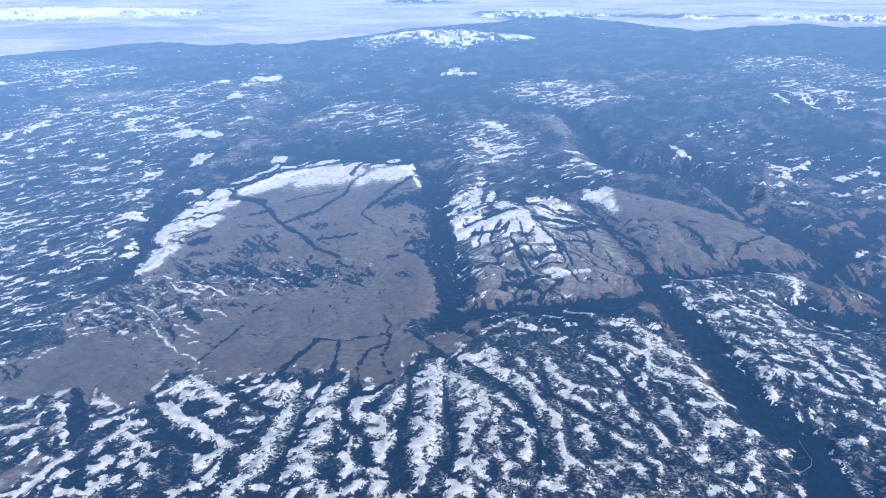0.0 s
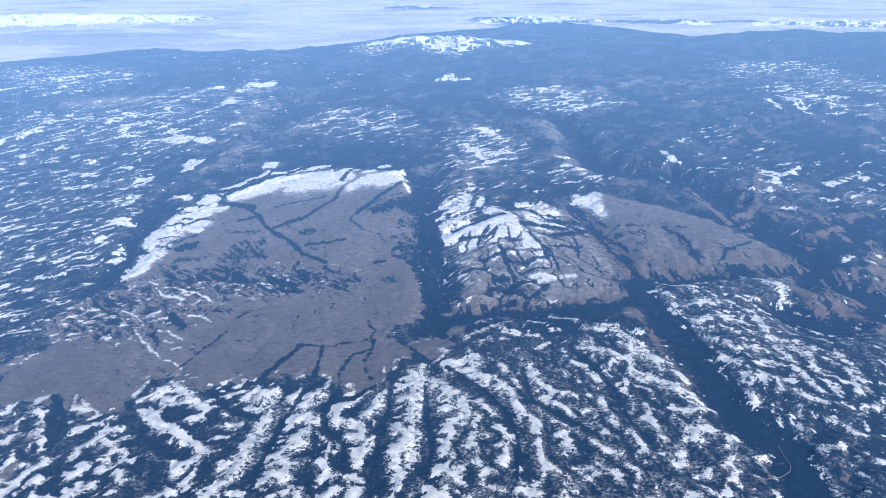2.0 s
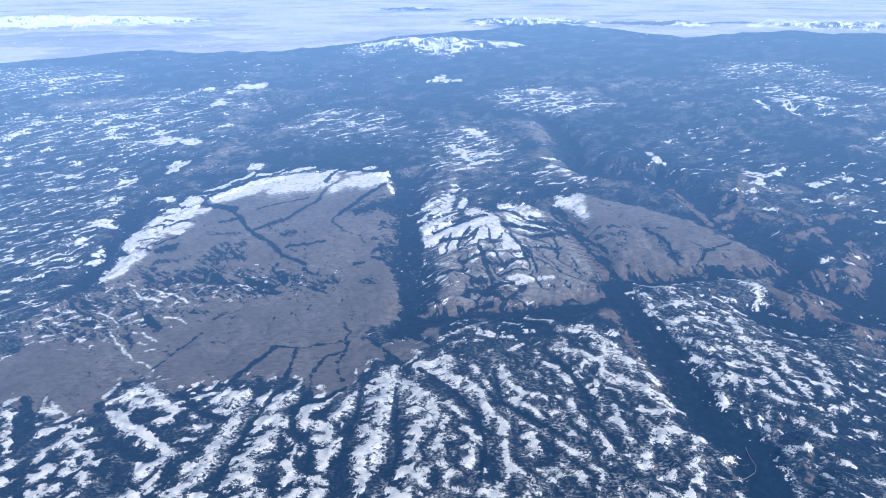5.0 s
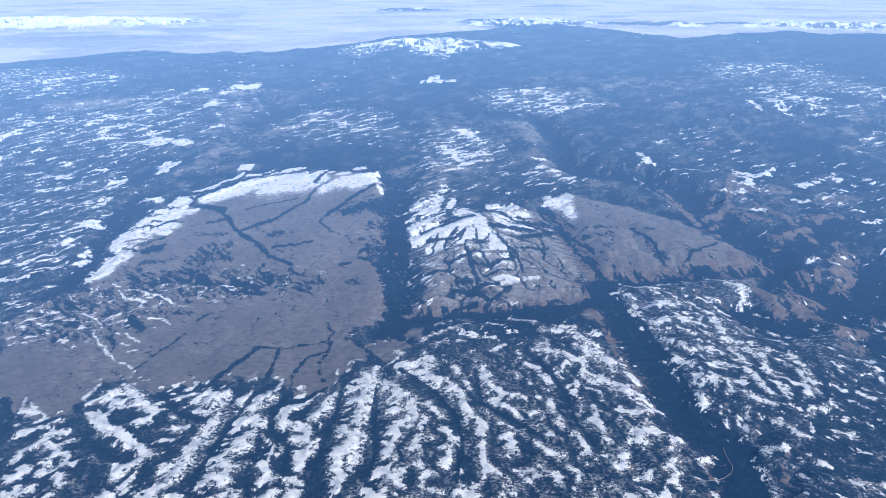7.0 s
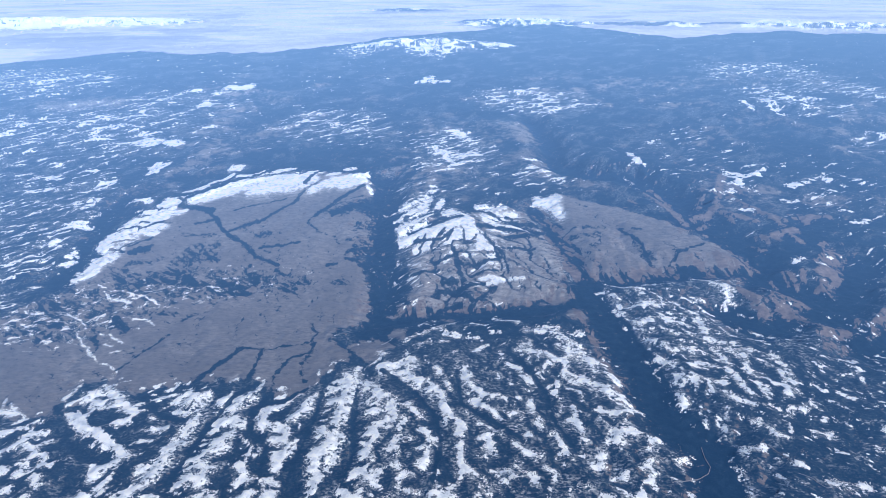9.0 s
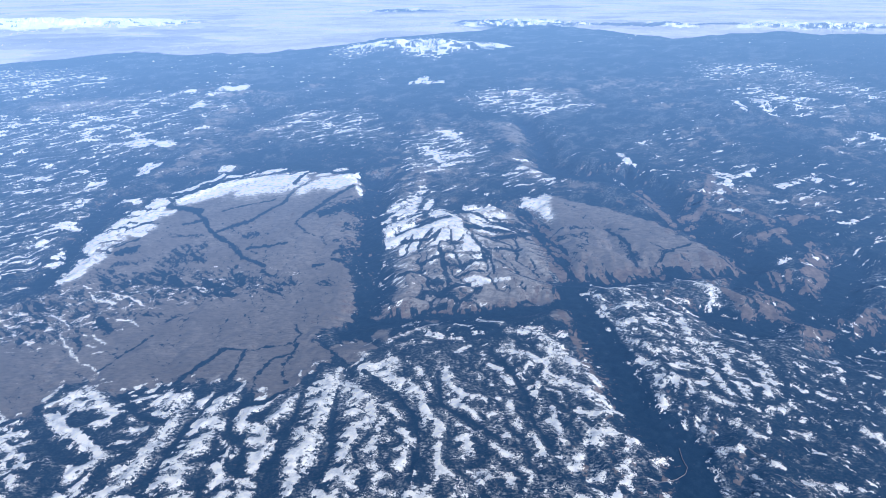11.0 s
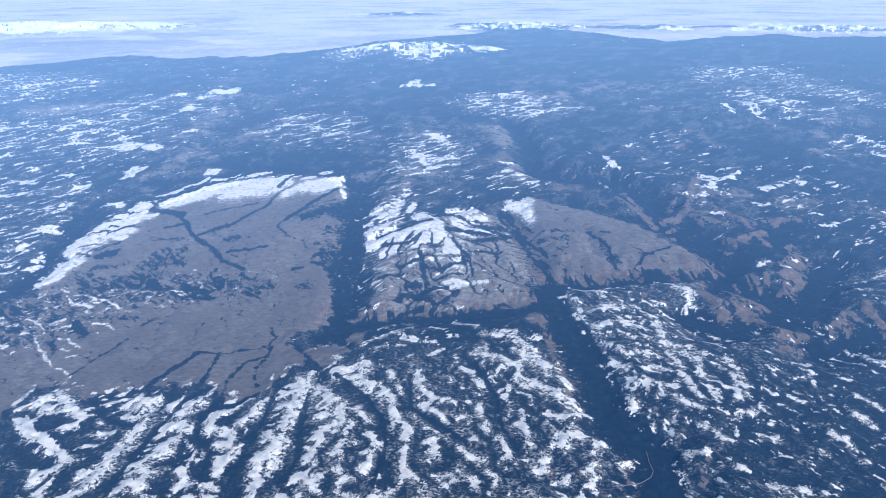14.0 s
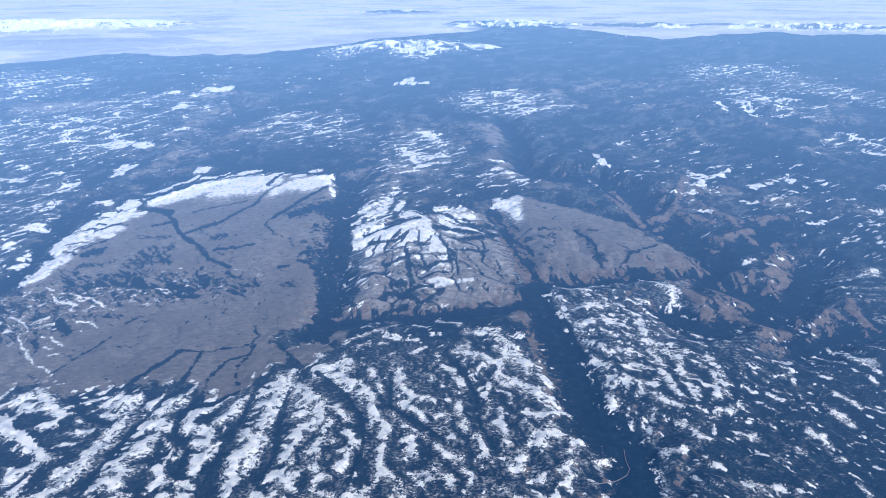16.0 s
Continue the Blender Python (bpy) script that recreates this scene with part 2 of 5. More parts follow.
HOLLOW_A = [(-33.8, 119.5), (-32.1, 111.7), (-32.4, 105.7), (-33.7, 98.6), (-33.6, 93.0)]
HOLLOW_B = [(-8.6, 128.6), (-7.9, 114.4), (-8.5, 102.7), (-7.6, 91.3)]
HOLLOW_C = [(1.5, 120.8), (2.0, 110.0), (0.9, 99.1), (-1.3, 91.3), (-2.3, 86.7)]
HOLLOW_D = [(-58.1, 105.2), (-53.6, 101.2), (-51.8, 94.5), (-52.4, 91.5)]
HOLLOW_E = [(-86.3, 121.0), (-79.2, 109.3), (-74.8, 102.8), (-70.5, 91.4)]
HOLLOW_F = [(-68.4, 119.2), (-63.4, 110.6), (-56.7, 104.8), (-50.6, 101.2)]
HOLLOW_G = [(-24.1, 99.4), (-21.5, 94.5), (-21.4, 89.9)]
WEST_SPURS_A = [(-78.4, 88.5, -77.7, 93.6, 0.7), (-79.0, 92.1, -77.6, 95.7, 0.8), (-78.2, 94.4, -74.6, 100.2, 0.8), (-80.1, 87.7, -79.2, 90.6, 0.6), (-75.2, 92.1, -72.5, 94.1, 0.6), (-76.2, 89.2, -75.3, 91.4, 0.4), (-71.9, 88.2, -70.1, 88.8, 0.5), (-71.8, 99.3, -71.7, 102.5, 0.6), (-68.7, 94.0, -66.8, 97.4, 1.0), (-67.0, 87.8, -66.1, 90.4, 1.1), (-66.5, 89.9, -63.0, 91.7, 0.9), (-63.6, 96.1, -64.4, 99.4, 0.9), (-64.5, 99.7, -63.6, 101.5, 0.5), (-61.8, 97.4, -59.9, 98.9, 0.6), (-68.2, 107.6, -66.0, 109.6, 1.0), (-64.3, 105.7, -61.9, 107.2, 0.6), (-75.8, 107.1, -73.3, 108.1, 0.6), (-79.3, 116.2, -76.7, 115.0, 0.7), (-79.6, 115.6, -82.0, 121.1, 0.3)]
WEST_SPURS_B = [(-79.8, 119.4, -75.1, 115.7, 0.3), (-75.1, 115.7, -72.2, 113.6, 0.3), (-89.0, 117.5, -88.3, 120.4, 0.7), (-87.8, 114.3, -85.1, 113.9, 0.6), (-94.4, 115.8, -93.4, 117.3, 0.6), (-95.9, 114.0, -93.1, 113.7, 0.7), (-97.3, 112.3, -96.2, 113.6, 0.4), (-88.6, 108.2, -88.9, 111.1, 0.5), (-91.0, 107.2, -89.6, 107.8, 0.4), (-94.4, 105.8, -92.4, 106.6, 0.3), (-68.7, 121.6, -68.0, 127.1, 0.6), (-63.3, 114.8, -59.4, 111.7, 0.7), (-60.1, 111.7, -59.7, 114.9, 0.7), (-57.7, 109.7, -53.6, 107.7, 0.8), (-53.4, 107.1, -49.2, 103.9, 0.7), (-63.4, 121.7, -61.1, 126.3, 1.4), (-61.8, 126.2, -55.5, 121.9, 1.2), (-54.6, 119.5, -50.8, 116.7, 1.4), (-51.8, 113.2, -49.9, 113.9, 1.0)]
WEST_SPURS_C = [(-62.1, 121.7, -56.8, 118.3, 0.9), (-48.5, 95.8, -46.0, 99.5, 1.3), (-46.0, 93.0, -44.8, 94.2, 0.6), (-50.4, 88.5, -48.8, 90.0, 0.5), (-47.4, 89.3, -46.0, 89.7, 0.4), (-82.5, 95.2, -83.5, 100.1, 0.4), (-80.7, 96.8, -78.9, 97.6, 0.4), (-89.4, 101.7, -87.8, 105.9, 0.6), (-40.9, 87.1, -38.7, 92.2, 1.2), (-38.7, 92.2, -37.6, 94.2, 1.0), (-39.6, 97.4, -35.6, 99.4, 0.9), (-36.8, 95.3, -34.1, 100.3, 1.0), (-37.0, 100.3, -36.4, 104.8, 1.4), (-36.7, 103.9, -33.3, 107.1, 0.8), (-35.1, 109.7, -34.5, 114.9, 1.3), (-35.4, 116.0, -35.4, 121.9, 0.8), (-39.4, 121.9, -35.6, 123.1, 1.2), (-42.1, 121.9, -40.0, 124.4, 1.1), (-50.7, 119.5, -48.4, 120.7, 0.6)]
WEST_SPURS_D = [(-46.1, 121.9, -44.0, 123.9, 0.5), (-42.8, 110.3, -40.5, 111.1, 0.7), (-40.8, 117.2, -37.8, 115.4, 0.6), (-45.1, 105.8, -41.6, 106.3, 0.4), (-32.4, 120.6, -30.7, 121.8, 0.9), (-29.1, 120.6, -24.7, 122.1, 1.1), (-29.8, 117.1, -25.6, 119.3, 0.9), (-29.5, 112.7, -23.1, 111.6, 1.0), (-27.4, 104.7, -25.5, 107.6, 1.1), (-28.0, 102.0, -25.5, 104.4, 1.1), (-31.0, 99.4, -27.9, 101.1, 0.5), (-29.3, 94.5, -26.2, 92.9, 0.9), (-25.5, 97.7, -23.9, 98.4, 0.5), (-30.0, 97.4, -26.8, 98.4, 0.3), (-25.7, 89.9, -23.1, 90.7, 0.6), (-22.7, 88.5, -21.0, 87.8, 0.5), (-21.0, 114.7, -19.3, 116.4, 0.7), (-19.9, 111.5, -18.0, 111.5, 0.7), (-18.8, 118.0, -15.7, 119.7, 0.5)]
WEST_SPURS_E = [(-16.1, 110.8, -14.7, 109.4, 0.6), (-13.9, 110.0, -12.5, 108.0, 0.6), (-15.6, 106.5, -11.2, 103.6, 0.6), (-12.1, 101.0, -10.1, 105.5, 0.7), (-13.1, 99.3, -10.4, 101.8, 0.5), (-12.4, 120.1, -9.4, 124.8, 1.2), (-13.2, 114.1, -10.2, 116.6, 0.9), (-10.2, 116.6, -8.3, 121.1, 0.6), (-17.9, 101.0, -17.3, 105.6, 0.5), (-19.8, 93.7, -16.5, 94.4, 0.5), (-18.5, 88.8, -15.5, 90.2, 0.5), (-13.2, 89.2, -11.2, 90.6, 0.5), (-12.0, 92.8, -10.9, 93.1, 0.4), (-5.7, 100.9, -2.3, 104.4, 1.4), (-5.5, 96.7, -2.8, 99.2, 1.0), (-4.9, 93.6, -3.2, 95.1, 0.6), (-5.2, 119.8, -2.1, 119.7, 0.8), (-6.6, 123.5, -5.3, 125.4, 0.5), (-32.7, 92.2, -30.7, 93.3, 0.4)]
WEST_SPURS_F = [(-34.6, 89.2, -32.4, 88.8, 0.4)]
MIDDLE_SPURS_A = [(-3.1, 128.3, -0.3, 120.8, 2.0), (-1.2, 120.9, -2.4, 112.1, 1.2), (-1.7, 106.2, 0.1, 105.3, 1.0), (-2.6, 100.9, -1.0, 99.1, 0.8), (-1.7, 90.1, -0.2, 92.5, 0.7), (2.2, 88.1, 4.8, 87.5, 0.8), (6.2, 94.2, 7.9, 95.0, 1.0), (6.7, 93.0, 8.8, 91.9, 0.5), (8.8, 117.1, 9.5, 114.9, 1.2), (7.4, 112.9, 9.5, 111.8, 1.0), (11.6, 109.4, 12.4, 112.8, 0.6), (16.7, 108.7, 17.5, 107.7, 0.7), (21.3, 115.6, 21.4, 111.5, 0.7), (19.4, 105.9, 20.8, 104.9, 1.0), (23.6, 109.9, 25.3, 109.1, 0.7), (12.0, 128.8, 16.6, 126.0, 1.0), (16.5, 125.3, 20.2, 122.3, 0.9), (25.6, 131.9, 27.4, 125.6, 1.3), (27.3, 124.8, 30.0, 120.8, 0.8)]
MIDDLE_SPURS_B = [(30.4, 119.7, 35.0, 119.6, 0.5), (30.7, 105.7, 31.6, 101.3, 0.8), (42.2, 127.4, 42.8, 125.7, 0.9), (22.5, 92.3, 22.9, 91.7, 0.5), (12.2, 93.4, 14.6, 94.9, 0.6), (19.0, 94.9, 19.9, 95.4, 0.5), (9.1, 87.6, 10.6, 87.2, 0.5), (3.5, 95.8, 4.6, 96.6, 0.5), (5.9, 133.0, 12.5, 136.7, 1.5), (9.3, 131.5, 13.5, 130.0, 0.6), (29.5, 157.7, 33.7, 154.1, 0.5), (25.9, 149.0, 31.0, 147.0, 0.6), (33.6, 149.0, 36.8, 149.4, 0.5), (47.6, 149.1, 52.6, 150.4, 0.9), (50.7, 148.9, 55.3, 143.6, 1.1), (51.7, 141.5, 53.6, 138.0, 0.9), (41.0, 140.5, 46.4, 138.3, 0.7), (37.4, 133.9, 40.3, 131.2, 0.5), (29.0, 139.8, 32.5, 142.5, 0.5)]
MIDDLE_SPURS_C = [(21.4, 150.9, 25.1, 149.0, 0.7), (46.5, 138.9, 52.2, 133.3, 0.7), (11.4, 141.1, 12.5, 132.6, 0.4)]
EAST_RIMS_A = [(50.7, 128.3, 53.1, 127.1, 0.8), (51.3, 125.9, 56.1, 124.0, 0.6), (56.8, 123.9, 62.3, 119.0, 1.2), (54.4, 127.0, 57.3, 123.5, 0.9), (62.3, 128.0, 63.1, 124.5, 0.6), (61.0, 119.0, 61.7, 116.9, 0.7), (56.5, 113.9, 58.5, 112.5, 0.6), (58.5, 112.5, 64.5, 114.8, 0.7), (50.5, 115.0, 50.2, 110.0, 0.6), (50.2, 110.0, 50.9, 105.1, 0.7), (57.2, 104.5, 60.7, 107.1, 1.4), (61.7, 108.0, 62.5, 107.1, 0.8), (57.4, 102.7, 60.2, 104.5, 0.8), (52.7, 98.6, 54.2, 101.1, 0.8), (50.8, 96.7, 52.9, 97.8, 0.9), (76.1, 125.0, 77.5, 126.6, 0.4), (78.5, 124.3, 80.0, 125.4, 0.5), (75.7, 120.3, 76.3, 118.8, 0.5), (75.7, 117.1, 76.7, 117.8, 0.7)]
EAST_RIMS_B = [(85.0, 114.6, 83.8, 111.7, 0.4), (82.1, 109.8, 82.0, 109.2, 0.4), (79.6, 100.9, 79.3, 99.3, 0.5), (78.7, 97.7, 80.0, 96.6, 0.6), (91.9, 125.3, 92.4, 122.6, 0.5), (70.8, 104.7, 71.0, 104.2, 0.3), (58.8, 90.9, 59.0, 89.8, 0.4), (60.8, 92.7, 61.5, 91.6, 0.4), (55.4, 90.2, 56.1, 89.2, 0.4), (68.3, 89.2, 68.4, 87.4, 0.5), (67.8, 90.2, 70.7, 90.2, 0.2), (54.2, 91.7, 55.7, 90.9, 0.3), (56.3, 147.1, 59.1, 148.6, 0.9), (54.6, 141.3, 58.2, 134.4, 1.9), (57.8, 133.1, 61.6, 131.8, 0.8), (68.0, 174.5, 71.8, 175.1, 0.4), (73.3, 182.4, 75.3, 180.2, 0.7), (77.2, 178.1, 81.9, 173.9, 0.7), (83.5, 175.9, 85.5, 177.8, 0.4)]
EAST_RIMS_C = [(80.1, 162.7, 83.3, 164.4, 0.9), (83.1, 161.9, 86.1, 163.2, 0.8), (91.6, 160.6, 93.2, 158.8, 0.8), (89.0, 166.0, 91.2, 165.2, 0.4), (96.5, 167.6, 99.3, 166.4, 0.4), (102.7, 183.2, 107.8, 176.8, 1.0), (106.0, 174.9, 108.5, 172.9, 1.2), (107.6, 172.9, 107.8, 167.2, 1.2), (105.6, 165.5, 104.6, 162.0, 0.6), (70.3, 156.2, 70.9, 151.3, 0.9), (70.3, 163.1, 73.1, 159.5, 0.4), (75.4, 152.7, 79.5, 153.2, 0.7), (75.4, 145.0, 77.1, 143.5, 0.5), (93.3, 153.8, 91.9, 146.1, 0.9), (91.2, 143.2, 97.2, 140.3, 0.9), (91.8, 137.2, 92.2, 133.8, 1.0), (95.7, 137.6, 96.7, 135.5, 0.7), (97.5, 135.5, 100.1, 137.1, 0.7), (91.0, 130.0, 91.8, 127.6, 0.6)]
EAST_RIMS_D = [(91.2, 125.3, 92.0, 120.8, 0.6), (83.3, 139.2, 85.0, 136.5, 0.5), (85.2, 132.6, 86.7, 131.3, 0.6), (72.9, 130.3, 73.4, 126.7, 0.4), (100.3, 132.9, 101.8, 131.9, 0.5), (103.4, 128.7, 101.2, 118.7, 0.5), (120.7, 153.3, 120.3, 150.2, 0.5), (103.9, 143.1, 106.4, 143.6, 0.3)]
FAR_EAST_A = [(105.1, 133.5, 105.4, 127.4, 0.6), (105.4, 127.4, 103.5, 119.7, 0.5), (102.3, 133.6, 103.7, 133.6, 0.6), (100.2, 113.2, 102.2, 113.5, 0.5), (98.1, 112.6, 99.3, 114.0, 0.4), (96.0, 108.9, 95.2, 106.2, 0.3), (121.3, 133.3, 125.1, 133.7, 0.5), (123.6, 130.7, 120.7, 123.8, 0.3), (113.2, 120.6, 114.8, 118.5, 0.4), (110.0, 101.7, 111.3, 100.9, 0.4), (113.7, 104.2, 117.7, 105.0, 0.3), (116.4, 97.6, 118.0, 98.4, 0.4), (138.4, 142.2, 142.0, 138.1, 0.8), (141.1, 134.2, 145.3, 132.9, 0.7), (143.8, 130.5, 143.7, 128.1, 0.6), (140.2, 125.8, 140.4, 124.0, 0.5), (116.7, 91.6, 117.1, 88.7, 0.4), (90.4, 96.3, 92.2, 96.6, 0.5)]
THIN_SNOW_A = [(3.6, 127.9, 6.1, 120.6, 1.1), (8.7, 120.5, 13.8, 118.0, 0.8), (11.3, 119.2, 17.2, 113.7, 1.0), (10.1, 102.4, 12.0, 97.3, 1.1), (16.7, 98.9, 19.0, 103.2, 0.9), (15.9, 96.5, 17.8, 98.1, 0.8), (23.0, 102.2, 23.6, 95.6, 1.2), (28.1, 117.6, 32.8, 112.3, 1.0), (29.3, 110.4, 33.5, 107.5, 0.8), (29.5, 105.7, 29.6, 100.4, 1.1), (40.9, 117.2, 41.9, 109.2, 0.9), (36.9, 103.8, 39.3, 106.5, 0.8), (25.4, 96.4, 28.0, 92.5, 1.1), (29.5, 89.6, 32.4, 92.5, 1.0), (34.9, 94.0, 39.1, 93.2, 1.0), (27.0, 87.5, 29.5, 89.6, 0.9), (18.5, 87.6, 23.0, 88.9, 0.6), (12.6, 91.2, 17.7, 89.0, 0.7), (10.3, 105.1, 14.6, 105.9, 0.7)]
THIN_SNOW_B = [(2.1, 116.2, 5.9, 115.1, 0.7), (37.7, 100.4, 40.7, 98.7, 1.1), (36.1, 113.2, 38.4, 112.2, 0.9), (21.0, 128.3, 22.4, 123.4, 0.8), (30.9, 95.6, 36.6, 96.3, 0.9), (4.2, 100.8, 5.9, 99.1, 0.7), (10.3, 89.7, 11.4, 90.4, 0.6), (63.8, 101.8, 66.1, 104.4, 1.1), (61.3, 96.2, 64.3, 97.7, 0.9), (61.4, 93.9, 64.1, 98.5, 1.0), (69.7, 98.5, 71.9, 99.3, 1.3), (54.8, 93.9, 57.3, 94.6, 0.8), (53.2, 87.4, 50.3, 88.1, 0.7), (71.0, 95.4, 71.9, 96.1, 0.5), (45.1, 105.5, 46.1, 101.1, 1.0), (48.7, 101.9, 49.0, 99.4, 0.7), (40.9, 95.5, 42.6, 94.0, 1.0), (85.6, 118.7, 88.4, 116.6, 1.0), (92.1, 118.7, 92.2, 116.6, 0.7)]
THIN_SNOW_C = [(88.9, 108.8, 90.8, 107.9, 1.1), (82.4, 101.8, 86.6, 100.9, 0.7), (73.7, 108.9, 76.0, 109.8, 0.6), (64.0, 116.8, 65.7, 114.8, 0.7), (14.1, 158.1, 19.1, 159.3, 0.6), (10.2, 147.2, 21.8, 154.1, 0.5), (18.5, 152.7, 23.5, 155.6, 0.5), (14.7, 144.9, 22.4, 146.1, 0.5), (35.5, 159.7, 42.5, 154.2, 0.9), (43.0, 149.3, 49.5, 150.6, 0.7), (19.3, 132.2, 22.0, 125.8, 1.0), (2.4, 141.8, 6.8, 140.0, 0.5), (97.9, 126.4, 98.9, 123.5, 0.6), (107.9, 148.9, 110.1, 147.3, 1.1), (83.0, 155.7, 85.6, 150.8, 0.9), (77.8, 143.5, 81.2, 137.9, 1.0), (75.8, 135.3, 78.9, 132.7, 0.7), (82.4, 125.4, 86.6, 123.1, 1.1), (85.5, 120.9, 86.9, 118.7, 0.8)]
THIN_SNOW_D = [(-24.2, 96.9, -18.4, 96.0, 1.0), (-17.2, 104.6, -14.4, 101.0, 0.9), (-7.9, 110.2, -4.1, 106.3, 1.1), (-59.4, 94.5, -53.7, 91.5, 1.0), (-59.5, 102.9, -54.6, 99.5, 0.7), (-69.8, 104.7, -64.2, 102.9, 1.0), (-46.6, 103.0, -42.5, 101.2, 0.8), (-86.4, 104.5, -82.7, 106.4, 0.8), (42.8, 141.9, 51.4, 130.8, 1.8), (53.0, 135.9, 62.1, 125.7, 1.8)]
WIDE_THIN_A = [(84.6, 122.1, 90.4, 115.7, 1.2), (88.4, 109.9, 92.4, 104.4, 1.0), (96.2, 91.7, 100.9, 90.3, 0.9), (124.8, 113.3, 125.6, 110.4, 1.1), (115.8, 105.9, 117.4, 102.5, 0.8), (100.3, 106.1, 104.2, 104.3, 0.8), (128.3, 119.4, 131.0, 115.2, 0.7), (96.6, 133.7, 95.7, 119.8, 1.1), (103.9, 114.5, 105.6, 115.5, 0.7)]
SPUR_SNOW = WEST_SPURS_A + WEST_SPURS_B + WEST_SPURS_C + WEST_SPURS_D + WEST_SPURS_E + WEST_SPURS_F + MIDDLE_SPURS_A + MIDDLE_SPURS_B + MIDDLE_SPURS_C + EAST_RIMS_A + EAST_RIMS_B + EAST_RIMS_C + EAST_RIMS_D + FAR_EAST_A
SPECKLED_SNOW = THIN_SNOW_A + THIN_SNOW_B + THIN_SNOW_C + THIN_SNOW_D + WIDE_THIN_A
MIDDLE_MESA_SNOW_A = [(5.9, 216.8, 14.3, 225.1, 1.5), (3.5, 224.2, 11.3, 231.5, 0.9), (8.5, 213.5, 19.3, 219.0, 1.2), (11.8, 243.7, 15.3, 253.4, 1.4), (8.7, 239.4, 14.0, 240.6, 0.9), (6.5, 243.7, 7.2, 245.6, 0.8), (19.5, 243.7, 21.4, 251.4, 0.7), (21.8, 237.6, 30.3, 232.0, 0.9), (34.9, 242.5, 46.4, 242.5, 0.7)]
MIDDLE_MESA_SNOW_B = [(61.2, 246.9, 69.0, 250.1, 1.4), (64.0, 243.7, 67.9, 240.7, 1.3), (11.9, 220.1, 18.1, 216.6, 1.2), (3.7, 246.8, 5.7, 248.8, 0.7), (2.4, 232.1, 4.7, 233.7, 0.6)]
MESA_SPINE_SNOW = [(30.0, 229.6, 32.5, 215.0, 1.39), (32.5, 215.0, 38.9, 203.7, 2.04), (38.9, 203.7, 37.1, 194.1, 0.98), (8.5, 214.7, 22.2, 221.8, 0.74), (22.2, 221.8, 32.1, 228.0, 0.87), (13.3, 207.2, 28.9, 217.1, 0.82), (22.0, 209.6, 32.1, 215.4, 0.93), (29.3, 198.9, 36.3, 203.3, 0.69), (30.7, 188.5, 37.1, 194.1, 0.26), (32.7, 183.2, 47.0, 181.7, 0.25), (34.6, 179.4, 40.7, 181.0, 0.24), (37.1, 236.5, 44.1, 239.4, 0.57), (37.6, 228.1, 49.5, 231.8, 0.89), (39.2, 219.8, 52.2, 225.0, 0.65), (43.2, 217.0, 54.3, 221.0, 0.43), (10.9, 204.0, 20.0, 205.4, 0.4), (21.8, 195.1, 24.2, 199.7, 0.58)]
MIDDLE_MESA_SNOW = MIDDLE_MESA_SNOW_A + MIDDLE_MESA_SNOW_B + MESA_SPINE_SNOW
WEST_RIM_SNOW_A = [(-101.4, 186.5, -96.1, 189.3, 1.0), (-97.9, 191.5, -96.7, 198.4, 1.6), (-97.7, 198.3, -97.0, 206.9, 1.6), (-100.9, 206.6, -101.4, 215.9, 1.4), (-100.5, 213.5, -93.2, 216.2, 1.0), (-100.7, 219.3, -96.7, 226.2, 1.7), (-96.7, 226.2, -89.3, 230.1, 1.3), (-91.5, 223.7, -85.9, 226.5, 1.0), (-94.9, 221.1, -86.8, 218.9, 0.7), (-98.5, 234.4, -88.0, 240.5, 1.0), (-91.1, 239.3, -83.8, 241.8, 0.8), (-103.3, 241.5, -89.2, 244.2, 0.7), (-97.5, 252.0, -90.7, 256.9, 1.1), (-94.5, 250.0, -88.1, 250.0, 0.7), (-87.2, 253.4, -81.9, 260.5, 1.1), (-83.2, 260.5, -77.1, 275.8, 1.4), (-78.0, 274.2, -72.5, 284.2, 1.3), (-80.1, 253.5, -69.3, 264.2, 0.7), (-71.5, 274.2, -59.2, 284.2, 1.8)]
WEST_RIM_SNOW_B = [(-62.1, 271.8, -54.9, 274.2, 2.4), (-59.2, 284.2, -48.4, 291.2, 1.5), (-55.2, 275.8, -44.1, 279.9, 2.7), (-48.7, 284.1, -41.0, 275.8, 2.1), (-40.9, 285.9, -37.6, 279.9, 1.1), (-44.5, 293.0, -36.8, 296.6, 0.9), (-36.6, 271.0, -29.7, 279.1, 1.8), (-30.8, 277.4, -18.2, 284.1, 1.8), (-24.1, 274.2, -17.2, 279.0, 1.5), (-12.5, 271.8, -10.5, 266.4, 0.7), (-16.9, 284.1, -14.5, 288.5, 0.8), (-33.4, 290.3, -28.2, 293.0, 0.8), (-26.1, 300.4, -22.1, 302.2, 0.8), (-76.1, 288.5, -66.6, 294.8, 0.8), (-66.6, 294.8, -56.9, 302.3, 1.0), (-58.9, 297.6, -51.6, 304.1, 0.8), (-94.5, 269.5, -86.1, 275.8, 0.7), (-86.5, 277.5, -79.4, 291.2, 0.8), (-83.5, 302.3, -77.9, 302.3, 1.0)]
WEST_RIM_SNOW_C = [(-112.5, 256.8, -105.2, 256.8, 0.7), (-98.0, 206.8, -93.3, 204.9, 0.6)]
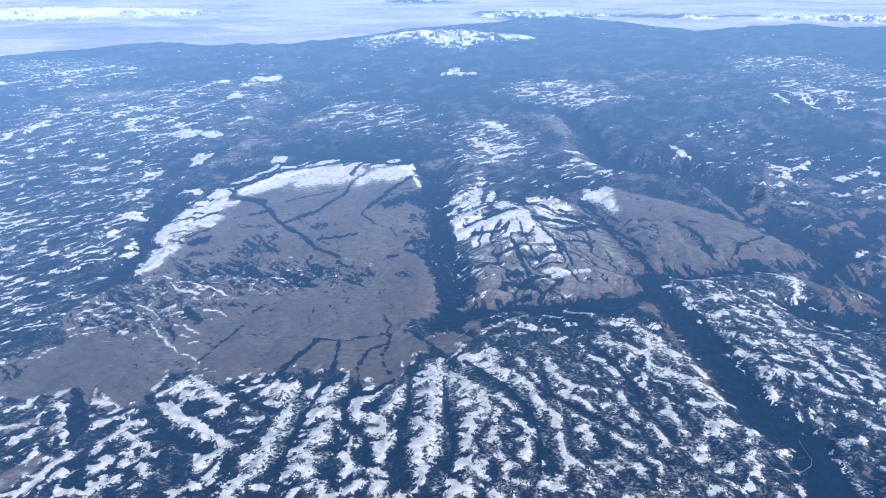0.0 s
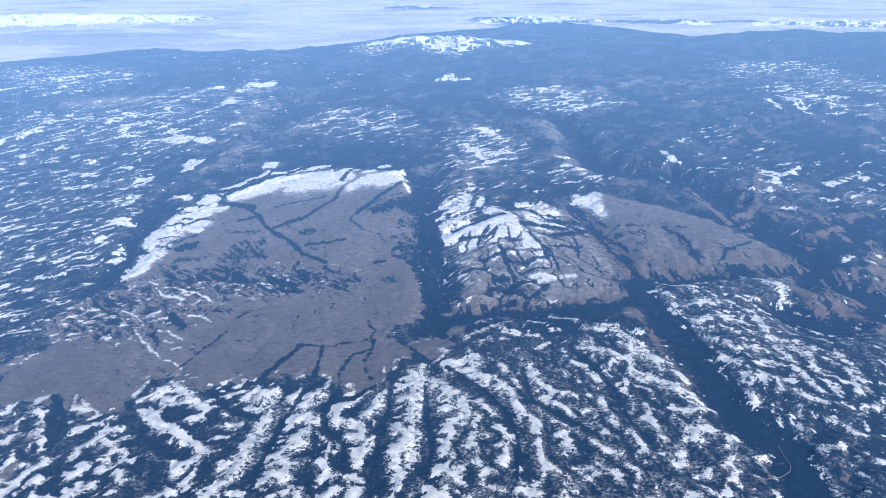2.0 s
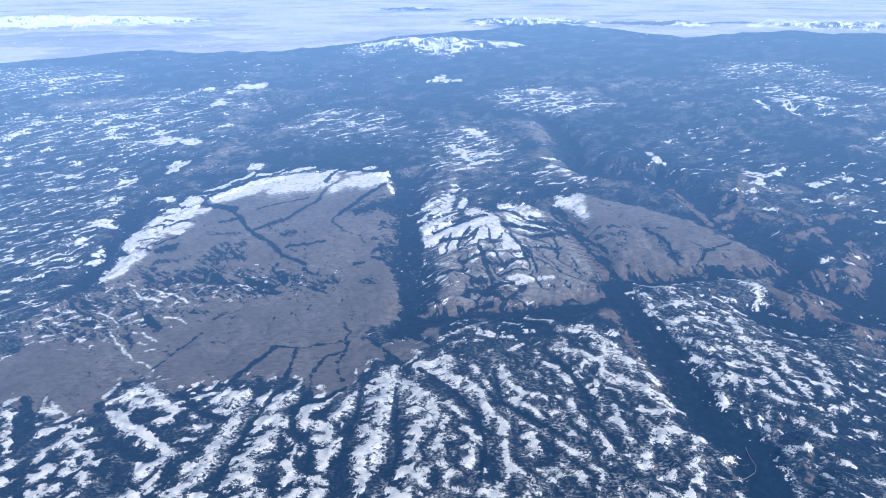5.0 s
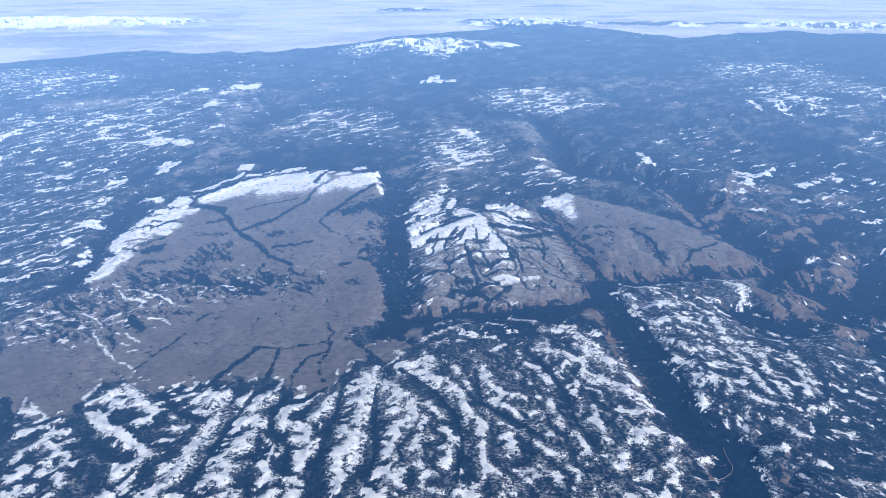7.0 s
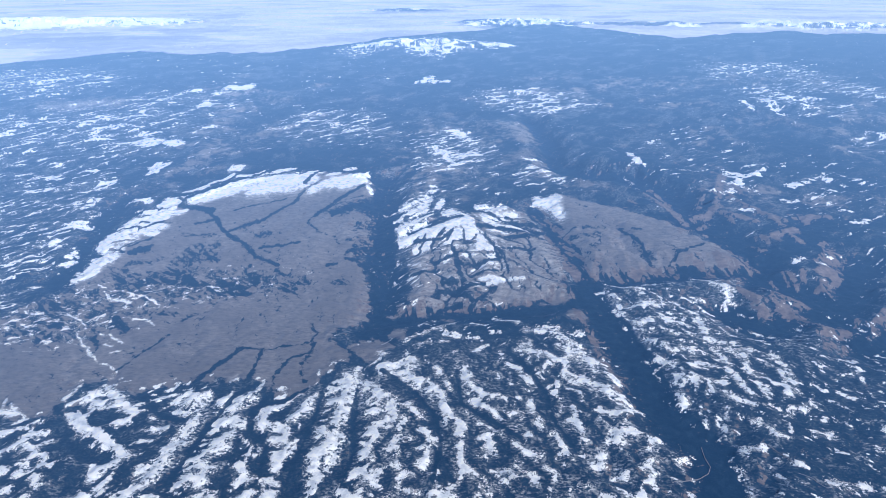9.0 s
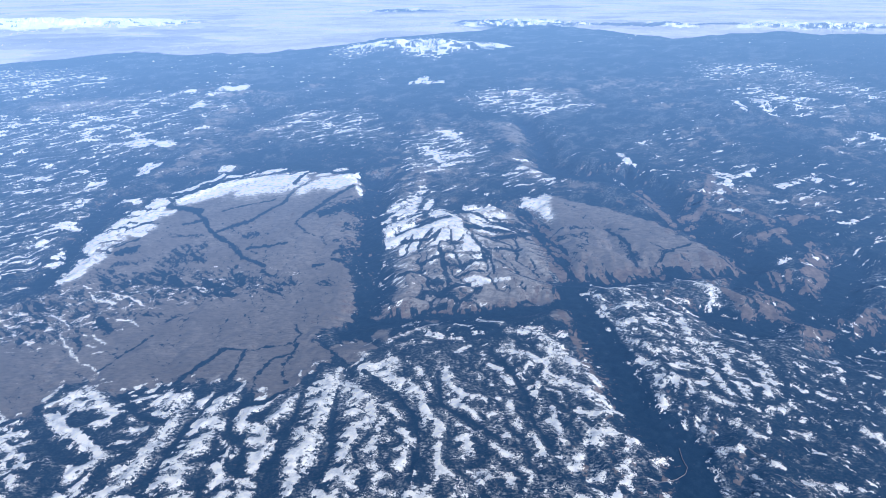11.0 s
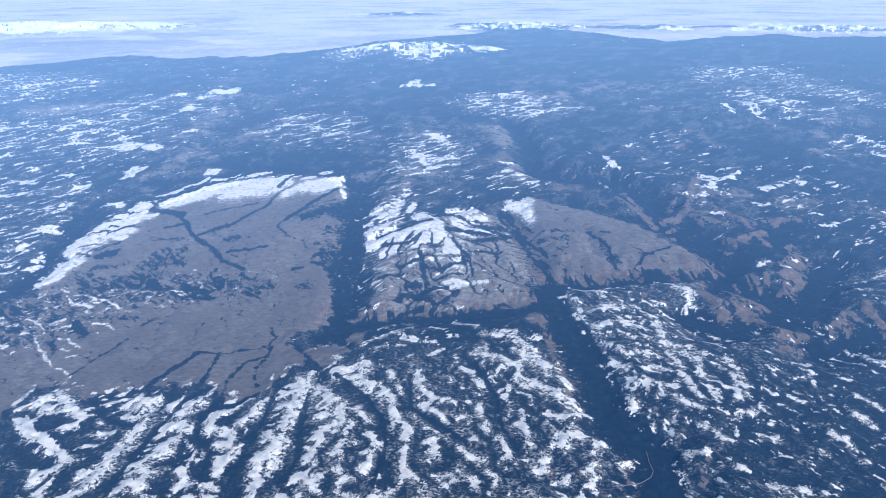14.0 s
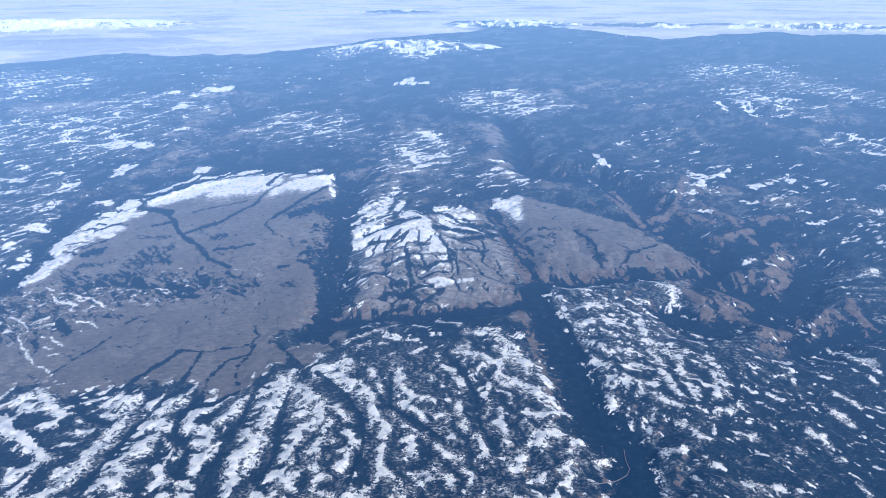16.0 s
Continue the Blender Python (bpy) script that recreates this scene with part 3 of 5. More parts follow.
RIM_LOBES = [(-98.7, 195.7, -103.5, 215.4, 2.27), (-103.5, 215.4, -101.0, 228.9, 2.87), (-101.0, 228.9, -90.6, 236.5, 1.96), (-83.7, 254.8, -68.1, 278.6, 1.59), (-68.1, 278.6, -46.4, 287.6, 2.74), (-38.1, 271.5, -28.6, 279.6, 1.31), (-28.6, 279.6, -16.0, 283.8, 1.6), (-102.1, 189.6, -95.2, 188.7, 0.75), (-97.4, 198.2, -94.2, 202.0, 1.32)]
WEST_RIM_SNOW = WEST_RIM_SNOW_A + WEST_RIM_SNOW_B + WEST_RIM_SNOW_C + RIM_LOBES
PEAK_SNOW_A = [(158.1, 286.1, 153.6, 268.0, 1.2), (250.5, 451.9, 238.3, 406.3, 1.3), (263.9, 462.3, 274.7, 452.1, 1.2), (229.1, 432.4, 222.5, 411.2, 1.1), (-150.2, 349.1, -138.3, 346.6, 1.8), (-134.4, 349.0, -124.9, 344.2, 1.1), (-151.3, 517.0, -132.2, 516.8, 1.3), (-150.2, 451.1, -141.0, 447.1, 1.4), (-0.9, 543.5, 7.6, 546.3, 0.8), (6.8, 558.0, 13.8, 567.1, 1.1), (10.4, 543.5, 27.5, 543.5, 0.8), (-122.9, 307.1, -117.2, 307.1, 1.3), (-121.3, 295.0, -117.9, 296.8, 0.8), (-129.7, 257.5, -126.8, 257.5, 0.8), (-135.8, 277.5, -130.3, 280.0, 0.6), (-124.2, 229.3, -118.6, 231.7, 0.5), (-123.8, 225.9, -114.5, 227.3, 0.5), (-109.0, 197.5, -106.7, 198.9, 0.8), (-111.2, 202.5, -108.5, 203.1, 0.5)]
PEAK_SNOW_B = [(-105.7, 254.7, -102.8, 253.3, 0.6), (28.6, 368.9, 33.4, 366.3, 1.0), (22.3, 319.8, 27.2, 306.9, 0.8), (18.5, 332.6, 22.7, 327.2, 0.7), (33.2, 344.0, 36.8, 350.0, 0.7)]
PEAK_SNOW = PEAK_SNOW_A + PEAK_SNOW_B
TABLE_SNOW_A = [(-83.4, 154.2, -78.9, 148.9, 0.4), (-78.9, 148.9, -72.1, 141.7, 0.5), (-72.1, 141.7, -69.5, 138.9, 0.3), (-87.2, 178.3, -83.1, 174.5, 0.4), (-83.1, 174.5, -76.2, 172.3, 0.6), (-90.3, 181.7, -87.6, 180.5, 0.3), (-84.0, 179.4, -73.1, 176.1, 0.3), (-73.1, 176.1, -67.5, 172.3, 0.4), (-71.2, 162.6, -67.3, 163.5, 0.3), (-67.3, 163.5, -63.7, 159.1, 0.5), (-76.1, 153.9, -72.7, 153.2, 0.4), (-72.5, 152.6, -68.0, 149.1, 0.4), (-73.0, 147.8, -69.6, 147.1, 0.4), (-68.5, 144.1, -66.6, 145.1, 0.4), (-68.5, 138.1, -65.2, 137.1, 0.3), (-65.2, 137.1, -62.0, 134.3, 0.3), (-101.2, 158.0, -97.8, 156.0, 0.4), (-97.8, 156.0, -95.8, 156.9, 0.3), (-99.1, 149.2, -96.6, 150.4, 0.5)]
TABLE_SNOW_B = [(-90.7, 149.4, -87.0, 148.2, 0.4), (-103.5, 164.4, -98.5, 162.6, 0.4), (-113.6, 150.4, -108.2, 151.8, 0.5), (-117.7, 147.0, -113.1, 149.5, 0.5), (-117.2, 168.1, -113.2, 170.3, 0.5), (-124.8, 182.1, -118.8, 184.6, 0.9), (-119.8, 186.4, -116.3, 188.7, 0.4), (-116.2, 139.9, -115.0, 141.4, 0.5), (-104.0, 136.5, -101.4, 139.5, 0.3), (-105.9, 133.7, -104.3, 134.6, 0.4), (-113.1, 166.8, -109.2, 169.0, 0.4), (-92.6, 160.5, -91.1, 159.0, 0.4), (-90.9, 164.1, -85.6, 161.3, 0.4), (-85.6, 161.3, -81.3, 156.7, 0.4), (-56.1, 183.3, -52.3, 182.7, 0.3), (-49.7, 179.3, -46.0, 178.6, 0.3)]
TABLE_SNOW = TABLE_SNOW_A + TABLE_SNOW_B
EAST_RANGE_SNOW_A = [(157.6, 285.1, 161.9, 285.9, 1.5), (162.7, 283.3, 170.4, 285.8, 0.9), (170.5, 289.4, 176.0, 292.9, 0.6), (148.8, 267.1, 156.0, 272.5, 1.3), (153.8, 267.0, 158.6, 263.1, 1.0), (141.2, 256.0, 148.1, 261.8, 0.6), (134.4, 257.6, 138.5, 258.9, 0.6), (138.2, 247.7, 146.3, 250.3, 0.5), (139.8, 239.1, 145.9, 237.1, 0.5), (174.3, 270.7, 178.7, 269.0, 0.9), (178.7, 269.0, 187.7, 274.5, 0.9), (188.8, 277.0, 202.7, 288.9, 0.6), (196.6, 276.9, 202.2, 280.2, 0.6), (208.0, 288.9, 210.0, 280.1, 0.6), (200.9, 270.3, 202.6, 266.4, 0.9), (185.7, 262.7, 191.9, 262.6, 0.6), (163.7, 252.1, 169.9, 249.9, 1.0), (166.3, 247.2, 170.4, 248.5, 0.5), (177.7, 224.4, 183.7, 225.5, 0.6)]
EAST_RANGE_SNOW_B = [(183.6, 227.2, 187.2, 227.8, 0.4), (195.3, 223.0, 197.5, 223.0, 0.7), (200.7, 222.9, 203.9, 222.9, 0.6), (210.0, 238.0, 215.3, 237.3, 1.0), (189.2, 209.5, 189.3, 207.9, 0.6), (180.6, 238.4, 184.8, 237.7, 0.4), (139.4, 191.7, 143.2, 193.8, 0.7), (136.6, 189.6, 138.9, 190.4, 0.4), (145.3, 190.1, 149.1, 190.0, 0.5), (151.8, 195.7, 154.7, 195.6, 0.3), (160.0, 182.4, 162.2, 183.2, 0.4), (150.0, 169.1, 151.3, 168.3, 0.4), (170.4, 180.2, 172.7, 180.9, 0.5), (174.5, 180.9, 178.7, 183.3, 0.8), (184.7, 192.7, 186.3, 191.3, 0.4), (208.9, 251.4, 213.7, 253.5, 0.4), (230.1, 262.2, 237.1, 269.9, 0.9), (114.4, 297.6, 117.4, 292.9, 0.8), (115.6, 308.9, 116.2, 299.4, 1.3)]
EAST_RANGE_SNOW_C = [(107.3, 284.2, 109.8, 279.8, 1.2), (103.8, 274.2, 105.9, 271.7, 0.7), (111.2, 329.6, 111.6, 324.3, 1.2), (95.9, 275.9, 97.0, 275.9, 0.7), (273.1, 360.6, 278.8, 338.5, 1.6), (262.7, 327.5, 268.7, 318.9, 1.0)]
EAST_RANGE_SNOW = EAST_RANGE_SNOW_A + EAST_RANGE_SNOW_B + EAST_RANGE_SNOW_C
BROWN_RIDGES_A = [(108.2, 260.2, 112.8, 249.6, 1.1), (110.8, 246.3, 113.7, 239.9, 0.9), (112.6, 239.9, 114.8, 228.0, 0.9), (99.6, 248.6, 100.8, 246.6, 0.8), (123.2, 233.5, 131.8, 242.5, 1.0), (118.6, 222.3, 123.5, 227.6, 0.6), (133.1, 236.2, 132.2, 227.3, 1.0), (141.1, 252.4, 146.6, 239.0, 1.2), (145.5, 239.0, 152.7, 226.7, 1.0), (130.7, 206.2, 132.8, 201.2, 0.9), (140.7, 210.7, 141.0, 208.2, 0.8), (147.8, 213.0, 148.6, 207.9, 1.1), (160.3, 226.5, 166.3, 232.3, 1.1), (166.3, 232.3, 172.0, 230.4, 0.8), (126.8, 181.6, 126.1, 177.6, 0.5), (132.1, 185.5, 131.3, 179.4, 0.6), (133.9, 183.4, 132.7, 177.3, 0.6), (137.5, 185.3, 136.6, 181.2, 0.5), (141.9, 181.0, 148.8, 185.7, 1.3)]
BROWN_RIDGES_B = [(137.8, 175.1, 140.9, 177.0, 0.6), (158.8, 180.4, 155.1, 169.0, 0.7), (155.1, 169.0, 156.1, 161.9, 0.8), (155.1, 160.2, 158.8, 150.6, 0.7), (157.1, 156.9, 153.1, 147.7, 0.6), (147.1, 163.8, 143.5, 155.6, 0.8), (136.3, 152.6, 139.5, 157.3, 0.6), (144.0, 149.4, 146.5, 152.4, 0.5), (136.2, 146.5, 138.1, 147.1, 0.4), (121.1, 173.9, 128.1, 166.2, 1.4), (120.9, 161.1, 125.4, 152.8, 1.5), (123.1, 151.3, 131.6, 149.6, 1.3), (121.3, 143.9, 125.1, 141.1, 0.7), (111.8, 172.4, 113.5, 163.1, 1.4), (115.0, 195.3, 121.9, 190.4, 1.3), (143.7, 143.5, 149.0, 144.9, 0.5), (144.7, 140.2, 148.8, 142.1, 0.7)]
BROWN_RIDGES_C = [(151.2, 285.4, 138.2, 257.9, 1.54), (138.2, 257.9, 130.1, 239.0, 1.68), (143.1, 254.9, 144.3, 240.5, 1.43), (144.3, 240.5, 149.2, 225.9, 1.13), (132.2, 235.7, 141.3, 227.5, 1.23), (125.9, 245.7, 118.7, 231.5, 0.98), (140.9, 212.3, 152.2, 218.5, 1.07), (135.3, 213.1, 138.0, 209.9, 0.92), (157.7, 229.9, 165.3, 231.9, 1.02), (114.3, 270.8, 116.1, 251.6, 0.92), (116.1, 251.6, 114.7, 233.2, 0.86), (134.9, 262.2, 128.9, 251.1, 0.92), (150.8, 271.0, 150.0, 259.8, 0.83)]
BROWN_RIDGES = BROWN_RIDGES_A + BROWN_RIDGES_B + BROWN_RIDGES_C
TIMBER_A = [(-69.6, 206.2, -64.1, 208.5, 1.9), (-71.9, 200.0, -66.5, 202.3, 1.4), (-62.6, 202.4, -58.2, 200.6, 0.9), (-72.1, 194.2, -65.5, 190.8, 1.3), (-76.1, 188.4, -68.2, 187.0, 1.3), (-89.7, 206.0, -84.7, 206.3, 0.9), (-64.5, 187.2, -58.1, 184.0, 1.1), (-53.0, 185.9, -48.1, 184.9, 0.9), (-46.0, 193.2, -45.7, 197.0, 0.6), (-42.3, 188.5, -38.4, 182.4, 0.6), (-35.4, 193.2, -27.0, 187.5, 0.7), (-28.9, 187.5, -23.1, 185.5, 0.9), (-32.0, 182.3, -26.2, 180.3, 0.6), (-51.4, 178.9, -37.0, 178.9, 0.5), (-55.4, 180.5, -51.4, 178.9, 0.5), (-15.6, 185.1, -9.0, 182.9, 0.6), (-48.8, 219.8, -44.5, 219.8, 0.9), (-55.5, 227.1, -49.9, 232.4, 0.9), (-44.1, 210.9, -41.4, 206.8, 0.9)]
TIMBER_B = [(-21.5, 239.6, -10.2, 243.8, 1.2), (-10.8, 229.5, -5.2, 226.8, 1.5), (-12.9, 205.4, -6.9, 208.1, 0.8), (-7.7, 199.9, -2.8, 201.7, 1.1), (-14.4, 214.0, -9.3, 217.1, 0.6), (-91.1, 151.9, -90.5, 155.8, 1.7), (-101.1, 169.8, -97.1, 166.8, 1.2), (-90.0, 176.3, -87.9, 175.4, 0.5), (-91.9, 190.9, -85.8, 189.5, 1.1), (-110.9, 175.9, -104.6, 173.7, 0.6), (-64.5, 168.1, -58.5, 165.0, 0.6), (-56.3, 163.4, -53.9, 166.9, 0.5), (-62.9, 134.9, -59.6, 147.0, 0.3), (-59.6, 147.0, -57.3, 155.1, 0.4), (-86.3, 185.7, -76.2, 182.9, 1.1), (-76.0, 162.2, -70.5, 156.0, 0.9), (-77.1, 152.2, -73.1, 146.2, 0.5), (-108.9, 128.4, -104.2, 127.4, 1.6), (-97.4, 151.9, -100.8, 152.5, 0.7)]
TIMBER_C = [(-77.3, 219.2, -64.5, 218.7, 0.5), (-100.2, 212.6, -92.7, 214.8, 0.2), (-98.5, 208.1, -92.0, 204.2, 0.3), (-98.0, 229.9, -84.6, 229.2, 0.3)]
TIMBER_D = [(-26.1, 241.9, -12.1, 251.6, 1.4), (-10.9, 210.6, 3.5, 229.5, 0.9), (-7.3, 196.4, 4.5, 210.5, 0.7), (-12.5, 223.9, -2.2, 232.5, 0.6), (-3.6, 187.7, 2.5, 194.1, 0.9), (21.6, 181.5, 33.7, 171.9, 1.2), (19.7, 168.5, 30.4, 175.6, 0.7), (31.6, 166.7, 40.2, 175.6, 0.5), (9.2, 196.3, 28.2, 210.4, 0.4), (11.7, 177.6, 21.6, 181.5, 0.4), (-47.8, 181.9, -39.2, 183.8, 0.5), (-47.0, 192.2, -30.0, 183.8, 0.5), (-71.7, 196.8, -61.8, 208.5, 2.3), (-90.1, 186.2, -68.1, 192.4, 0.9), (-87.3, 197.0, -77.0, 200.5, 0.8), (-19.0, 196.4, -6.1, 203.3, 0.4)]
TIMBER = TIMBER_A + TIMBER_B + TIMBER_C + TIMBER_D
MESA_TIMBER_A = [(32.5, 232.0, 36.3, 218.9, 0.7), (33.5, 214.1, 30.9, 209.5, 0.5), (24.8, 209.5, 32.9, 209.4, 0.6), (24.9, 200.7, 38.7, 200.4, 0.5), (40.7, 200.4, 40.3, 196.1, 0.9), (41.1, 209.4, 42.6, 200.4, 0.6), (26.2, 194.4, 30.7, 192.1, 0.9), (23.1, 192.4, 24.2, 184.4, 0.9), (13.0, 199.0, 21.3, 205.1, 0.5), (8.0, 197.2, 18.5, 194.7, 0.4), (37.7, 221.4, 56.2, 217.9, 0.4), (45.0, 214.1, 57.3, 213.0, 0.4), (47.1, 226.6, 55.9, 221.4, 0.4), (41.9, 196.0, 51.6, 187.3, 0.4), (21.4, 219.0, 17.3, 205.2, 0.7), (21.4, 184.6, 19.0, 177.1, 0.5), (26.9, 184.3, 27.8, 176.5, 1.3), (13.9, 181.2, 17.2, 177.2, 0.3), (9.8, 172.3, 29.3, 174.5, 0.5)]
MESA_TIMBER_B = [(50.6, 191.6, 59.0, 187.1, 0.3), (25.2, 169.3, 29.8, 165.3, 1.0), (45.8, 232.0, 56.2, 228.2, 0.4), (67.8, 213.9, 78.9, 216.1, 0.7), (74.0, 221.3, 82.5, 221.1, 0.5), (76.1, 245.6, 80.0, 243.0, 0.5), (73.6, 205.3, 77.0, 206.6, 0.5), (90.5, 219.4, 95.7, 219.2, 0.5), (89.8, 208.5, 90.4, 199.1, 0.7), (92.2, 201.4, 93.4, 196.7, 1.1), (99.9, 205.7, 102.5, 202.3, 0.5), (72.0, 199.8, 72.9, 193.1, 0.7), (77.9, 190.7, 80.1, 186.3, 1.0), (107.6, 196.0, 109.3, 191.5, 0.6), (101.0, 198.7, 105.8, 200.7, 0.7), (73.9, 193.1, 73.7, 186.6, 0.5), (100.1, 191.9, 100.1, 187.6, 0.4), (112.1, 191.3, 111.9, 187.0, 0.4)]
SLOPE_DRAWS_A = [(-25.0, 128.1, -28.9, 122.6, 0.72), (-28.9, 122.6, -31.3, 110.4, 0.69), (-31.3, 110.4, -32.2, 102.0, 0.66), (-32.2, 102.0, -32.6, 94.5, 0.64), (-32.6, 94.5, -32.0, 87.0, 0.61), (-19.5, 122.7, -23.1, 118.3, 0.62), (-23.1, 118.3, -21.5, 110.0, 0.61), (-21.5, 110.0, -16.3, 103.9, 0.58), (-16.3, 103.9, -15.5, 96.2, 0.56), (-8.0, 126.3, -7.9, 113.6, 0.54), (-7.9, 113.6, -9.4, 104.1, 0.51), (-9.4, 104.1, -9.6, 94.5, 0.49), (-11.9, 125.0, -16.3, 120.3, 0.49), (-16.3, 120.3, -22.2, 119.8, 0.48)]
SLOPE_DRAWS_B = [(5.2, 132.9, 13.3, 124.3, 0.49), (13.3, 124.3, 19.6, 113.1, 0.47), (19.6, 113.1, 20.4, 103.4, 0.44), (20.4, 103.4, 18.6, 93.2, 0.42), (24.4, 131.8, 25.2, 117.7, 0.48), (25.2, 117.7, 32.9, 110.5, 0.46), (32.9, 110.5, 37.6, 104.1, 0.44), (40.9, 134.5, 45.1, 120.5, 0.42), (45.1, 120.5, 45.5, 110.0, 0.4), (45.5, 110.0, 48.2, 101.3, 0.38), (0.4, 124.7, 0.4, 113.3, 0.47), (0.4, 113.3, 2.2, 102.3, 0.44), (2.2, 102.3, 1.2, 92.3, 0.42), (-51.6, 123.8, -43.6, 115.8, 0.44), (-43.6, 115.8, -36.9, 113.3, 0.42)]
RIM_DRAWS = [(-88.2, 258.3, -76.6, 280.9, 0.81), (-76.6, 280.9, -60.6, 302.5, 0.71), (-60.6, 302.5, -44.7, 307.8, 0.87), (-44.7, 307.8, -34.9, 303.1, 0.87), (-41.9, 278.0, -40.1, 291.4, 1.09), (-40.1, 291.4, -35.6, 304.0, 0.99), (-34.5, 300.7, -21.9, 307.2, 0.86), (-88.1, 248.4, -72.3, 241.4, 0.87), (-95.7, 205.2, -91.9, 213.9, 0.34), (-92.4, 209.2, -86.7, 216.5, 0.34), (-104.7, 223.2, -94.8, 226.1, 0.36), (-95.2, 223.3, -88.4, 230.9, 0.36), (-89.6, 205.0, -84.8, 208.5, 1.0), (-75.6, 228.9, -68.0, 233.4, 0.47), (-23.2, 239.6, -10.1, 249.9, 1.41), (-14.2, 273.6, -22.6, 254.9, 0.75), (-22.6, 254.9, -30.1, 236.6, 0.71), (-64.2, 242.8, -44.9, 255.5, 0.25), (-45.5, 209.1, -31.8, 212.6, 0.32), (-107.5, 210.3, -109.6, 230.4, 0.84), (-109.6, 230.4, -101.7, 241.1, 0.75)]
MESA_FINGERS = [(8.4, 219.6, 20.1, 227.3, 0.65), (20.1, 227.3, 29.0, 232.5, 0.55), (10.7, 211.7, 20.0, 210.7, 0.51), (20.0, 210.7, 25.4, 219.4, 0.52), (18.0, 193.0, 27.9, 202.1, 0.48), (24.9, 203.2, 27.4, 181.3, 0.85), (36.3, 215.7, 42.3, 198.1, 0.61), (42.3, 198.1, 42.6, 187.2, 0.48), (36.1, 238.1, 45.3, 227.8, 0.56), (45.3, 227.8, 57.6, 225.7, 0.55), (34.0, 222.8, 49.6, 218.3, 0.64), (49.6, 218.3, 58.9, 220.0, 0.64), (43.8, 212.7, 56.8, 216.1, 0.42), (44.0, 204.3, 53.9, 203.9, 0.4), (31.3, 191.8, 41.3, 197.1, 0.48), (30.0, 185.6, 39.4, 187.4, 0.37), (21.5, 175.0, 34.3, 180.1, 0.53), (11.9, 172.4, 21.5, 176.6, 0.53), (21.5, 176.6, 30.0, 169.6, 0.7), (14.6, 166.4, 26.5, 167.4, 0.42), (29.0, 166.0, 34.6, 173.4, 0.6), (33.7, 172.0, 37.7, 177.7, 0.44), (39.2, 166.4, 41.8, 174.7, 0.35), (44.6, 168.0, 46.8, 176.6, 0.35), (49.9, 169.7, 51.8, 176.8, 0.35), (55.3, 170.8, 57.1, 176.6, 0.36), (59.3, 171.2, 61.1, 178.4, 0.36), (10.5, 186.3, 19.8, 189.2, 0.37), (21.6, 181.9, 25.6, 181.2, 0.72)]
MESA_TIMBER = MESA_TIMBER_A + MESA_TIMBER_B


# ---- fields over the plan ----
def lattice(ix, iy, seed):
    h = (ix.astype(np.int64) * 374761393 + iy.astype(np.int64) * 668265263 + seed * 974711) & 0xFFFFFFFF
    h = ((h ^ (h >> 13)) * 1274126177) & 0xFFFFFFFF
    return ((h ^ (h >> 16)) & 0xFFFF) / 65535.0 * 2.0 - 1.0


def value_noise(x, y, seed):
    ix, iy = np.floor(x), np.floor(y)
    fx, fy = x - ix, y - iy
    fx, fy = fx * fx * fx * (fx * (fx * 6 - 15) + 10), fy * fy * fy * (fy * (fy * 6 - 15) + 10)
    n0 = lattice(ix, iy, seed) * (1 - fx) + lattice(ix + 1, iy, seed) * fx
    n1 = lattice(ix, iy + 1, seed) * (1 - fx) + lattice(ix + 1, iy + 1, seed) * fx
    return n0 * (1 - fy) + n1 * fy


def fractal(x, y, octaves, seed, gain=0.55, turn=0.7):
    total, amp, norm = 0.0, 1.0, 0.0
    for k in range(octaves):
        c, s = math.cos(turn * k), math.sin(turn * k)
        total = total + amp * value_noise((c * x - s * y) * 2 ** k + 17.3 * k + 3.7 * seed, (s * x + c * y) * 2 ** k - 9.1 * k, seed + k)
        norm += amp
        amp *= gain
    return total / norm


def ramped(v, low, high):
    v = np.clip((v - low) / (high - low), 0, 1)
    return v * v * (3 - 2 * v)


def line_distance(x, y, points, reach):
    """Distance from a broken line, and how far along it (0 to 1) the nearest place lies."""
    px, py = [p[0] for p in points], [p[1] for p in points]
    best, along = np.full(x.shape, 1e3), np.zeros(x.shape)
    box = (x > min(px) - reach) & (x < max(px) + reach) & (y > min(py) - reach) & (y < max(py) + reach)
    bx, by = x[box], y[box]
    b, al = best[box], along[box]
    for k in range(len(points) - 1):
        (x0, y0), (x1, y1) = points[k], points[k + 1]
        dx, dy = x1 - x0, y1 - y0
        t = np.clip(((bx - x0) * dx + (by - y0) * dy) / (dx * dx + dy * dy + 1e-9), 0, 1)
        d = np.hypot(bx - x0 - t * dx, by - y0 - t * dy)
        al = np.where(d < b, (k + t) / (len(points) - 1), al)
        b = np.minimum(b, d)
    best[box], along[box] = b, al
    return best, along


def outline_distance(x, y, points):
    """Distance from a closed outline, positive inside."""
    d, _ = line_distance(x, y, points + points[:1], 30.0)
    px, py = [p[0] for p in points], [p[1] for p in points]
    box = (x > min(px)) & (x < max(px)) & (y > min(py)) & (y < max(py))
    bx, by = x[box], y[box]
    odd = np.zeros(bx.shape, bool)
    for (x0, y0), (x1, y1) in zip(points, points[1:] + points[:1]):
        if y0 == y1:
            continue
        odd ^= ((y0 > by) != (y1 > by)) & (bx < x0 + (by - y0) * (x1 - x0) / (y1 - y0))
    inside = np.zeros(x.shape, bool)
    inside[box] = odd
    return np.where(inside, d, -d)


